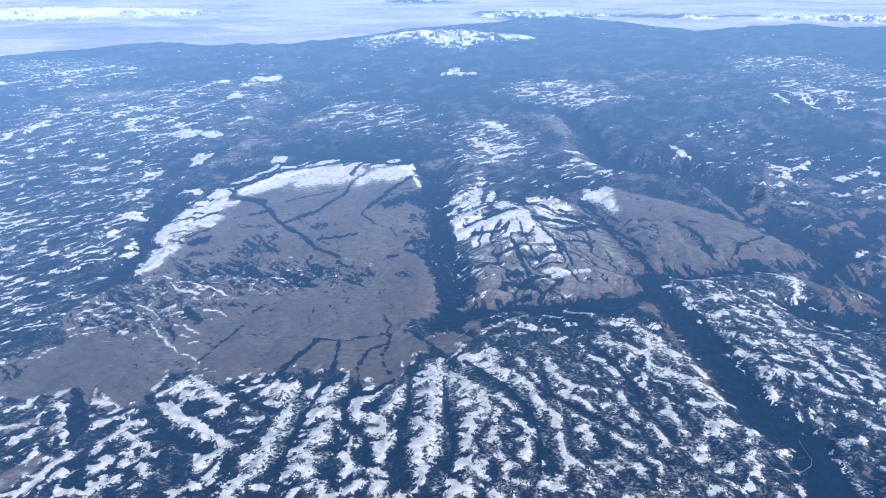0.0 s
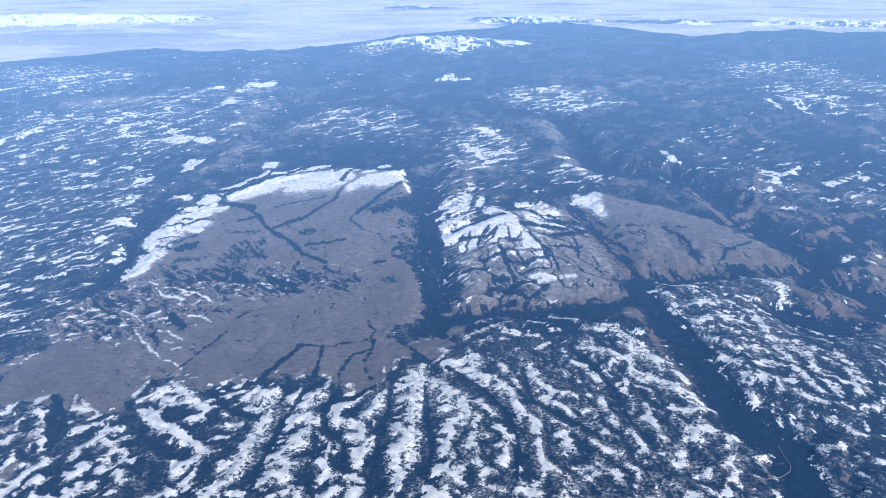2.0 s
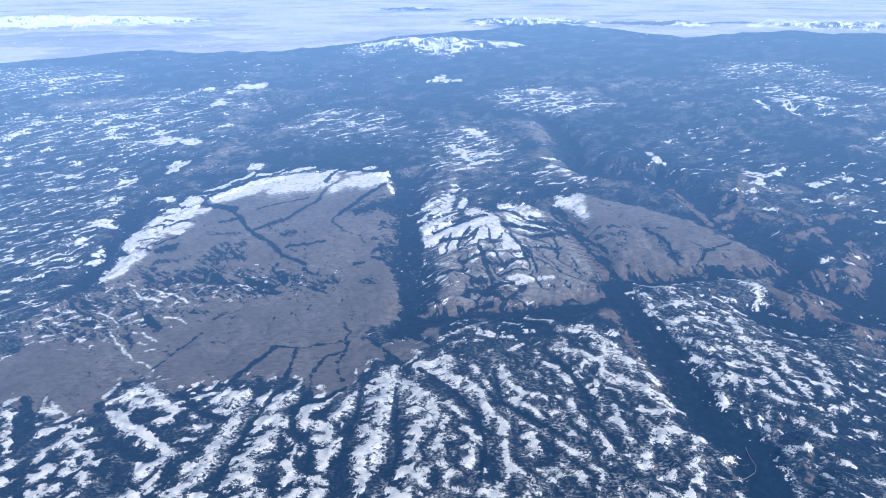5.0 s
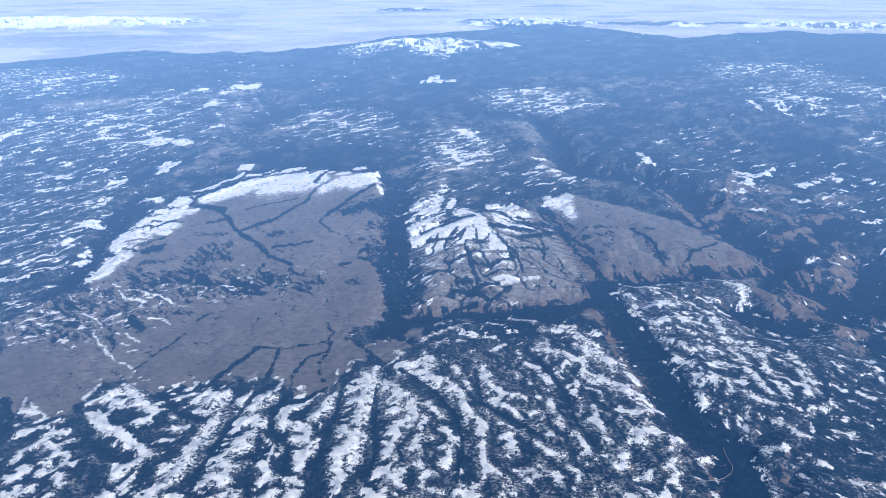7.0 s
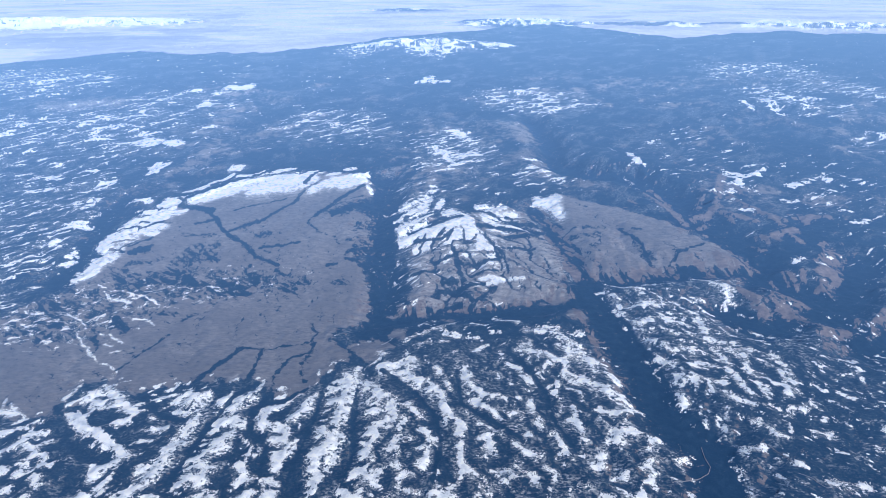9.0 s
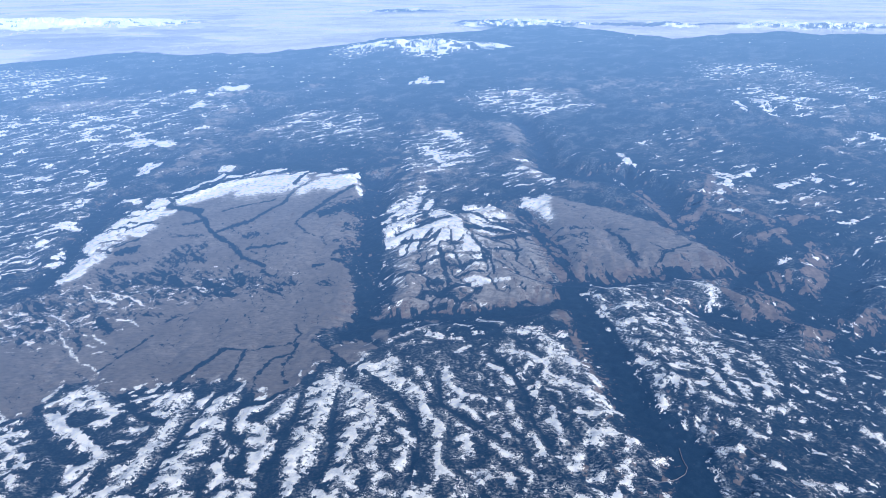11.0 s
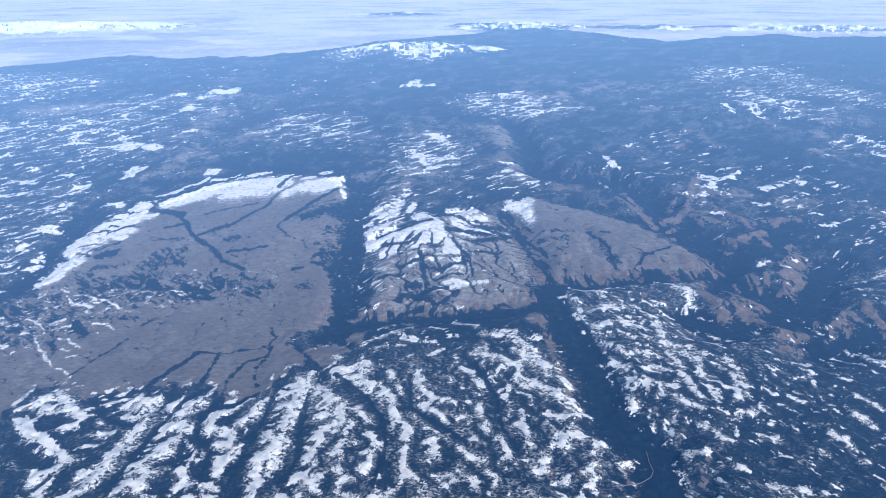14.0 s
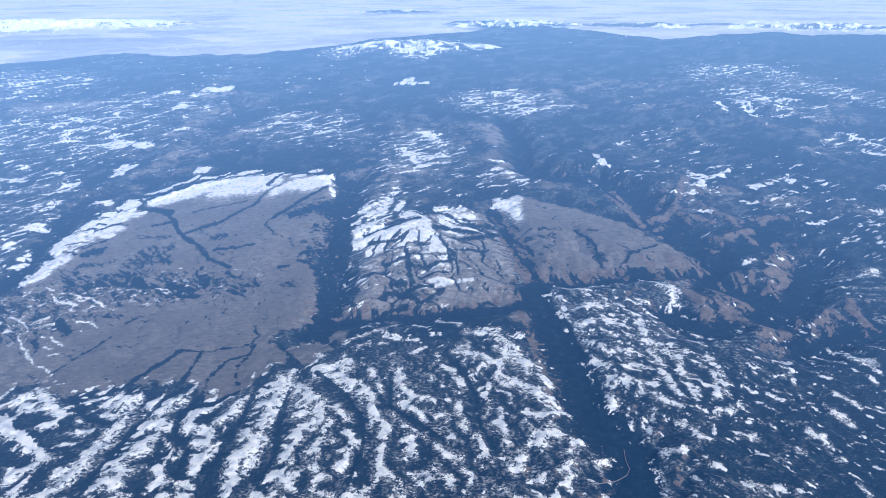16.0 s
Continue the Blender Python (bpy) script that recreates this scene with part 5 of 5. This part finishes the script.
snow = snow + rim_zone * (0.6 * comb_rim + 0.12) * ramped(named, 0.3, 0.6)
flecks = fractal((0.94 * X - 0.34 * Y) / 1.3, (0.94 * Y + 0.34 * X) / 0.8, 4, 97, 0.75, 0.15)
brushy = np.maximum(near * ramped(X, 10, 30), east)
snow = snow + brushy * (1 - 0.30 * ramped(named, 0.6, 0.9)) * (0.95 * flecks + 0.15 * near_spur - 0.22)
thin = strokes(SPECKLED_SNOW)
snow = np.maximum(snow, np.where(thin > 0, 0.20 * ramped(thin, 0.2, 0.7) + 0.28 * near_spur + 0.6 * np.clip(tilt_at, -0.2, 0.2) - 0.4 * ramped(stream_at, 0.3, 0.8) + 0.25 * speckle + 0.45 * flecks, -9))
slope_snow = 0.12 + 0.26 * np.maximum(ramped(X, -12, 12), east) + 0.30 * near_spur + 1.3 * np.clip(tilt_at, -0.2, 0.2) - 0.9 * ramped(stream_at, 0.2, 0.7) - 0.35 * ramped(runnel_at, 0.3, 0.8) + 0.5 * strand + 0.3 * fractal(X / 14, Y / 14, 3, 100)
slope_snow = slope_snow - 0.10 - 0.35 * ramped(X, 76, 95) * ramped(Y, 145, 120) - 0.15 * ramped(X, 110, 125)
dust = np.maximum(dust * (1 - 0.5 * near), slopes * np.clip(slope_snow, 0, 0.6))
dust = np.maximum(dust, slopes * ramped(named, -0.1, 0.5) * (0.30 + 0.5 * fray) * (1 - 0.7 * ramped(stream_at, 0.3, 0.7)))
dust = np.maximum(dust, (0.32 + 0.25 * near_spur - 0.4 * ramped(stream_at, 0.3, 0.8)) * ramped(thin, 0.15, 0.75))
ridge_id = np.full(X.shape, -1)
ridge = strokes(BROWN_RIDGES, ridge_id)
bare = strokes(BARE_SLOPES)
wooded = strokes(TIMBER + MESA_TIMBER)
grove = ramped(wooded, 0.25, 0.6)
opened = np.clip(opened, -1, 1.0) - grove * np.clip(0.48 + 1.6 * lace + 0.4 * gutter_at, 0, 0.75)
snow = np.where(wooded > 0.4, snow - 3.0 * (wooded - 0.4), snow)
opened = opened - inside * np.maximum(on_top, ramped(mesa_b, -1, 1)) * (0.30 + 0.55 * ramped(mesa_b, -1, 1)) * ramped(rills_at + 0.3 * mottle, 0.25, 0.75)
opened = opened - np.clip(0.55 * ramped(brush, 0.15, 0.8) * (0.75 + 1.6 * brush_snow + 1.2 * lace), 0, 0.7)
fingers = strokes(MESA_FINGERS + RIM_DRAWS + SLOPE_DRAWS_A + SLOPE_DRAWS_B)
lined = ramped(fingers + 0.35 * lace, 0.42, 0.62)
opened = opened - 1.1 * lined
snow = snow - 1.2 * lined
opened = np.maximum(opened, np.where(bare > 0, 0.5 + 1.6 * (bare - 0.5) + 0.3 * mottle, -9))
snow = np.where(bare > 0.45, snow - 1.2 * (bare - 0.45), snow)
DRAWS = [DRAW_ONE, DRAW_TWO, DRAW_THREE, DRAW_FOUR, DRAW_FIVE, DRAW_SIX, DRAW_SEVEN, DRAW_EIGHT, DRAW_NINE, DRAW_TEN, LONG_DRAW, FORK_DRAW, TOP_DRAW, DRAW_ELEVEN,
         HOLLOW_A, HOLLOW_B, HOLLOW_C, HOLLOW_D, HOLLOW_E, HOLLOW_F, HOLLOW_G]
draw_id = np.full(X.shape, -1)
for draw, width in ((DRAW_ONE, 1.3), (DRAW_TWO, 1.1), (DRAW_THREE, 0.45), (DRAW_FOUR, 0.6), (DRAW_FIVE, 0.65), (DRAW_SIX, 1.0),
                    (DRAW_SEVEN, 0.7), (DRAW_EIGHT, 0.45), (DRAW_NINE, 1.2), (DRAW_TEN, 1.0), (LONG_DRAW, 0.9), (FORK_DRAW, 0.7), (TOP_DRAW, 0.6), (DRAW_ELEVEN, 1.3),
                    (HOLLOW_A, 1.4), (HOLLOW_B, 0.9), (HOLLOW_C, 1.7), (HOLLOW_D, 2.6), (HOLLOW_E, 1.5), (HOLLOW_F, 1.4), (HOLLOW_G, 1.0)):
    d, _ = line_distance(tx, ty, draw, 12)
    m, _ = line_distance(mx, my, draw, 12)
    draw_id[m < 1.1 * width] = DRAWS.index(draw)
    opened = np.minimum(opened, 0.5 + (d - 0.75 * width + 0.8 * lace) / 0.8)
    snow = np.minimum(snow, 0.5 + (d - width * 0.9) / 0.7)

# gorges and valleys stay dark with timber, and cut into the land
depth = np.zeros(X.shape)
gully = np.abs(fractal(X / 4.2 + 0.5 * bend_a, Y / 8.0, 4, 37, 0.6))
gorge_id = np.full(X.shape, -1)
for gorge, width, wall, deep in GORGE_SIZES:
    d, _ = line_distance(sx, sy, gorge, 30)
    m, _ = line_distance(mx, my, gorge, 30)
    depth = np.maximum(depth, deep * ramped(m + 0.6 * (gully - 0.2), wall, 0.4 * width))
    loose = 6.5 if gorge in (MIDDLE_VALLEY, BACK_GORGE, WEST_VALLEY) else 2.6
    floor = 0.5 + (d - width + loose * (0.6 * finger + 0.5 * lace)) / 1.5
    if gorge in (MIDDLE_VALLEY, BACK_GORGE, WEST_VALLEY):
        floor = np.maximum(floor, 0.16 + 0.45 * lace + 0.3 * finger)
    gorge_id[(m < width) & (gorge_id < 0)] = GORGES.index(gorge)
    snow, opened = np.minimum(snow, floor), np.minimum(opened, floor)
d, _ = line_distance(sx, sy, RIM_RIDGE, 8)
# rock of the ridges, painted mostly on sun-facing sides so these look lit
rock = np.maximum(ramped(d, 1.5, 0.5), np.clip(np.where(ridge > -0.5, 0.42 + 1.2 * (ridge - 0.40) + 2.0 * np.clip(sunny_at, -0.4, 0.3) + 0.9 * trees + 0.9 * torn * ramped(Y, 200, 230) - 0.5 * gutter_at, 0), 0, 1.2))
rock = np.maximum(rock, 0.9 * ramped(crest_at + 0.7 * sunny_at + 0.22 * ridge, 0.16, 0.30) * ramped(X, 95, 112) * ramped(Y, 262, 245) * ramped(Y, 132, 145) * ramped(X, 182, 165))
snow = np.where(ridge > 0.5, np.minimum(snow, np.maximum(0.2, np.where(named > 0, snow, 0))), snow)
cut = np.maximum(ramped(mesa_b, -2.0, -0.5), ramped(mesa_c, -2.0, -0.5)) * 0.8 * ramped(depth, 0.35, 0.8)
# cliff shadows painted in: gullies and lines lose rock and take dark timber colour
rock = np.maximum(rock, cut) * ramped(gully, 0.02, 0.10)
ravine_shade = fractal(X / 2.3 + Y / 9 + 0.3 * bend_a, Y / 12, 4, 73, 0.6)
dark = cut * ramped(ravine_shade + 0.5 * gutter_at + 0.10 * depth, 0.16, 0.36)
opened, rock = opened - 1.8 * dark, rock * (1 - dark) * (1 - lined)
snow = snow - 0.7 * cut

# pale basins beyond the uplands
bearing = np.array([px / py for px, py in BASIN_EDGE])
edge = np.interp(X / np.maximum(Y, 1), bearing, [py for _, py in BASIN_EDGE]) + 32 * fractal(X / 70, Y / 120, 4, 41)
plain = np.where(Y > 100, ramped(Y, edge - 6, edge + 14), 0)

# height of the land
relief = ramped(Y, -90, -50)
Z = -1 - 5.5 * bell(X, Y, -45, 165, 75, 50) - 1.5 * bell(X, Y, 70, 195, 60, 40) + np.clip((Y - 300) / 100, 0, 1)
hills = 0.5 * fractal(X / 9, Y / 9, 4, 43, 0.5) * (1 - 0.8 * on_table) * (1 - ramped(mesa_c, 0, 3)) + 0.12 * (1 - 0.7 * on_table) * fractal(X / 2, Y / 2, 2, 44)
foot = np.maximum(near * ramped(table, 1.0, -3.0), east)
Z = Z + relief * (0.50 * np.clip(cut_at, -2, 2) * foot + hills * (1 - 0.85 * ramped(Y, 190, 320)))
Z = Z + (1 - near) * (1 - on_table) * (far_z + (1 - beyond) * ramped(Y, 200, 330) * 2.2 * (0.3 - np.abs(fractal(X / 30 + 0.3 * bend_a, Y / 45, 4, 45, 0.5))))
Z = Z + inside * (worn_at - (0.5 * on_table + 0.6 * ramped(mesa_b, 0.5, 3) + 0.35 * ramped(mesa_c, 0.5, 3)) * crest_at) + (1 - inside) * (-depth + 0.8 * ramped(mesa_b, -2.5, 2.5) + 0.8 * ramped(mesa_c, -2.5, 2.5)) - 1.6 * ramped(table, 2.0, -3.0) * bell(X, Y, -70, 255, 60, 60)
crag = np.abs(fractal(X / 40, Y / 60, 4, 47, 0.5))
ranges = (10 * bell(X, Y, 5, 790, 95, 40) + 11 * bell(X, Y, -700, 1180, 260, 110) + 8 * bell(X, Y, 150, 1130, 120, 90) + 6 * bell(X, Y, 400, 1090, 150, 50) + 6 * bell(X, Y, -60, 1500, 120, 80)
          + 9 * bell(X, Y, 650, 1040, 130, 60) + 5 * bell(X, Y, 250, 420, 45, 40) + 4 * bell(X, Y, 112, 300, 16, 22))
Z = Z + ranges * (1.1 - 1.4 * crag)
high = ramped(ranges, 2.0, 5.5) * ramped(Y, 600, 700)
plain = plain * (1 - 0.6 * high) * (1 - 0.46 * ramped(fractal(X / 170, Y / 120, 4, 49, 0.6) + 0.25 * bell(X, Y, -420, 950, 220, 130), 0.0, 0.45))
flutes = fractal(U / 5.0, V / 6.0, 5, 48, 0.62)
snow = np.where(high > 0.1, np.maximum(snow, (0.10 + 0.15 * ramped(X, -250, -350)) * high + 2.2 * flutes + 1.2 * (0.2 - crag)), snow - 0.3 * plain)
opened = opened - 0.4 * plain
dust = dust * (1 - 0.6 * plain) * ramped(depth, 0.8, 0.3) * ramped(table, 1.5, -1.0) * ramped(mesa_c, 1, -1)
dust = np.maximum(dust, 0.70 * ramped(named + 0.15 * comb + 0.2 * ramped(mesa_b, 0, 2), 0.0, 0.6) * ramped(np.maximum(table, np.maximum(mesa_b, mesa_c)), 0, 1.5) * ramped(wooded, 0.6, 0.4))
dust = dust * (1 - 0.9 * lined) * (1 - 0.8 * ramped(mesa_b, -2, 2) * ramped(gutter_at + 0.25 * comb, 0.2, 0.45))
timber = np.clip(1 - np.maximum(snow, opened) * 1.5, 0, 1)
Z = Z + 0.06 * timber * fractal(X * 1.9, Y * 1.9, 2, 51)
Z = Z - (X * X + Y * Y) / (2 * CURVE_RADIUS)

# ---- which face belongs to which thing ----
quad = (np.arange(NR - 1)[:, None] * NC + np.arange(NC - 1)[None, :]).ravel()
QUADS = np.stack([quad, quad + 1, quad + NC + 1, quad + NC], 1)
XYZ = np.stack([X, Y, Z], 1)
COVER = {"snow": snow, "open": opened, "rock": rock, "plain": plain, "dust": dust}


def mean4(v):
    return v[QUADS].mean(1)


def sheet(name, faces, parent=None):
    """One piece of the land's sheet as a mesh of its own."""
    used, index = np.unique(QUADS[faces], return_inverse=True)
    index = index.reshape(-1).astype(np.int32)
    me = bpy.data.meshes.new(name)
    me.vertices.add(len(used))
    me.vertices.foreach_set("co", XYZ[used].astype(np.float32).ravel())
    n = len(index) // 4
    me.loops.add(n * 4)
    me.loops.foreach_set("vertex_index", index)
    me.polygons.add(n)
    me.polygons.foreach_set("loop_start", np.arange(0, 4 * n, 4, dtype=np.int32))
    me.update(calc_edges=True)
    me.shade_flat()
    for key, values in COVER.items():
        me.attributes.new(key, "FLOAT", "POINT").data.foreach_set("value", values[used].astype(np.float32))
    me.materials.append(LAND)
    ob = new(name, me)
    ob.parent = parent
    return ob


FREE = np.ones(len(QUADS), bool)


STROKE_Y = [(y0 + y1) / 2 for _, y0, _, y1, _ in DRIFTS]


def take(mask):
    """The free faces of a mask, no longer free."""
    faces = np.nonzero(mask & FREE)[0]
    FREE[faces] = False
    return faces


def pieces_of(mask, least=12):
    """The connected pieces of a mask among the free faces; crumbs stay with the ground."""
    faces = np.nonzero(mask & FREE)[0]
    left, found, wide = set(faces.tolist()), [], NC - 1
    while left:
        stack, piece = [left.pop()], []
        while stack:
            f = stack.pop()
            piece.append(f)
            for g in (f - 1, f + 1, f - wide, f + wide):
                if g in left:
                    left.remove(g)
                    stack.append(g)
        if len(piece) >= least:
            piece = np.sort(np.array(piece))
            FREE[piece] = False
            found.append(piece)
    return found


def landform(name, label, category, pieces):
    """A thing whose parts are pieces of the sheet: (part name, face mask, label)."""
    base = new(name)
    for part_name, mask, part_label in pieces[:-1]:
        for piece in pieces_of(mask):
            tagged(sheet(part_name, piece, base), part_label)
    part_name, mask, part_label = pieces[-1]
    tagged(sheet(part_name, take(mask), base), part_label)
    return tagged(base, label, category)


def pick(ids):
    """The id that all four corners of a face share, else -1."""
    v = ids[QUADS]
    return np.where((v[:, 0] == v[:, 1]) & (v[:, 0] == v[:, 2]) & (v[:, 0] == v[:, 3]), v[:, 0], -1)


q_table, q_b, q_c = mean4(table) > 0, mean4(mesa_b) > -1.0, mean4(mesa_c) > -1.0
q_x, q_y, q_rock, q_plain = mean4(X), mean4(Y), mean4(rock) > 0.4, mean4(plain) > 0.5
q_patch, q_draw, q_gorge, q_ridge, q_high = pick(patch), pick(draw_id), pick(gorge_id), pick(ridge_id), mean4(ranges) > 2.0


def drifts_on(where, name):
    """The named snow drifts that lie on one landform, one piece each."""
    return [(name, where & (q_patch == k), "white wind-packed snow") for k in np.unique(q_patch[where]) if k >= 0]


def draws_on(where):
    return [("wooded_draw", where & (q_draw == k), "dark conifers along a dry stream") for k in np.unique(q_draw[where]) if k >= 0]


landform("mesa", "grey-brown sagebrush mesa streaked with snow and wooded gullies", "mesa",
         drifts_on(q_b, "snow_field") + [("cliff", q_b & q_rock, "bare brown rock"), ("mesa_top", q_b, "")])
landform("mesa", "long bare brown mesa with eroded cliffs above a gorge", "mesa",
         drifts_on(q_c, "snow_field") + draws_on(q_c) + [("cliff", q_c & q_rock, "bare brown rock"), ("mesa_top", q_c, "")])
landform("tableland", "broad grey-brown sagebrush tableland with dark wooded draws", "tableland",
         drifts_on(q_table, "snow_field") + draws_on(q_table) + [("sagebrush_flat", q_table, "")])

# the gorge: floor, stream and both slopes
side = X - np.interp(Y, [py for _, py in GORGE[::-1]], [px for px, _ in GORGE[::-1]])
q_side, in_gorge = mean4(side), q_gorge == 0
landform("gorge", "deep timbered river gorge between snowy plateaus", "gorge",
         [("west_slope", in_gorge & (q_side < -2.2), "steep slope of dark timber"), ("east_slope", in_gorge & (q_side > 2.2), "steep slope of dark timber"),
          ("gorge_floor", in_gorge, "dark wooded floor")])

# the other gorges, drifts and wooded draws of the slopes, each a thing of its own
for k, (name, label, category) in enumerate((
        ("side_gorge", "dark wooded side gorge between two mesas", "gorge"),
        ("cliff_gorge", "shadowed gorge below brown mesa cliffs", "gorge"),
        ("valley", "narrow dark valley at the foot of a mesa", "valley"),
        ("upland_gorge", "winding dark gorge behind a long brown mesa", "gorge"),
        ("valley", "straight dark conifer valley beside a sagebrush tableland", "valley"),
        ("valley", "dark wooded valley below a snowy rim", "valley"),
        ("side_gorge", "dark forested gorge cutting a snow-streaked plateau", "gorge"),
        ("cliff_gorge", "dark gorge winding between brown buttes", "gorge")), 1):
    for piece in pieces_of(q_gorge == k, 60):
        tagged(sheet(name, piece), label, category)
for k in np.unique(q_draw[q_draw >= 0]):
    for piece in pieces_of(q_draw == k, 40):
        tagged(sheet("wooded_draw", piece), "narrow stream draw filled with dark conifers", "stream draw", "draws of the near slopes")
for k in np.unique(q_patch[q_patch >= 0]):
    for piece in pieces_of((q_patch == k) & ~q_high):
        if STROKE_Y[k] > 240:
            tagged(sheet("snow_patch", piece), "small white snow clearing in dark upland forest", "snow patch", "snow clearings of the far uplands")
        elif STROKE_Y[k] > 150:
            tagged(sheet("snow_patch", piece), "white snow streak beside dark timber and sagebrush", "snow patch", "snow streaks beside the tableland")
        else:
            tagged(sheet("snow_patch", piece), "ragged white snow patch among dark conifers on a spur", "snow patch", "snow patches of the near slopes")
for k in np.unique(q_ridge[q_ridge >= 0]):
    for piece in pieces_of(q_ridge == k, 20):
        tagged(sheet("rocky_ridge", piece), "bare brown rocky ridge above dark timber", "ridge", "brown ridges round the gorges")


def road(points, width, label):
    """A narrow graded track that follows the ground."""
    px, py = np.array(points).T
    at = np.linspace(0, len(points) - 1, 14 * len(points))
    lx, ly = np.interp(at, np.arange(len(px)), px), np.interp(at, np.arange(len(py)), py)
    for _ in range(12):                                   # round off the bends
        lx[1:-1], ly[1:-1] = (lx[:-2] + 2 * lx[1:-1] + lx[2:]) / 4, (ly[:-2] + 2 * ly[1:-1] + ly[2:]) / 4
    tx_, ty_ = np.gradient(lx), np.gradient(ly)
    n = np.hypot(tx_, ty_) + 1e-9
    rows, verts, faces = np.searchsorted(ROWS_Y, ly), [], []
    for k in range(len(lx)):
        cells = (rows[k] + np.arange(-1, 2))[:, None] * NC + np.argmin(np.abs(SX[rows[k]] - lx[k])) + np.arange(-1, 2)[None, :]
        top = Z[cells].max()
        for side, lift in ((-1, -0.05), (-1, 0.05), (1, 0.05), (1, -0.05)):
            verts.append((lx[k] - side * width / 2 * ty_[k] / n[k], ly[k] + side * width / 2 * tx_[k] / n[k], top + lift))
        if k:
            a, b = 4 * k - 4, 4 * k
            faces += [(a + i, a + i + 1, b + i + 1, b + i) for i in range(3)]
    me = bpy.data.meshes.new("road")
    me.from_pydata(verts, [], faces)
    for key in COVER:
        me.attributes.new(key, "FLOAT", "POINT").data.foreach_set("value", np.full(len(verts), 0.5 if key == "plain" else 0.0, np.float32))
    me.materials.append(LAND)
    tagged(new("road", me), label, "road", "roads of the near slopes")


road(RIM_ROAD, 0.11, "pale narrow dirt road winding along a gorge rim")
for track in (FOREST_ROAD, RIDGE_ROAD):
    road(track, 0.07, "pale narrow dirt track through snowy forest")
for label, mask in (("jagged snow-covered mountain massif on the forested upland", q_high & (np.abs(q_x) < 300) & (q_y < 950)),
                    ("long white snowy mountain range beyond pale basins", q_high & (q_x < -200) & (q_y > 700)),
                    ("low hazy snow-dusted range beyond pale basins", q_high & (q_x < 480) & (q_y > 950)),
                    ("distant snow-topped range at the edge of the basins", q_high & (q_x > 480) & (q_y > 700))):
    for piece in pieces_of(mask & (q_y > 600), 400):
        tagged(sheet("mountain_range", piece), label, "mountain range")
tagged(sheet("plain", take(q_plain)), "pale hazy desert basins reaching to the horizon", "plain", kind="structure")
tagged(sheet("ground", np.nonzero(FREE)[0]), "snow-patched upland of dark conifer forest", "ground", kind="structure")
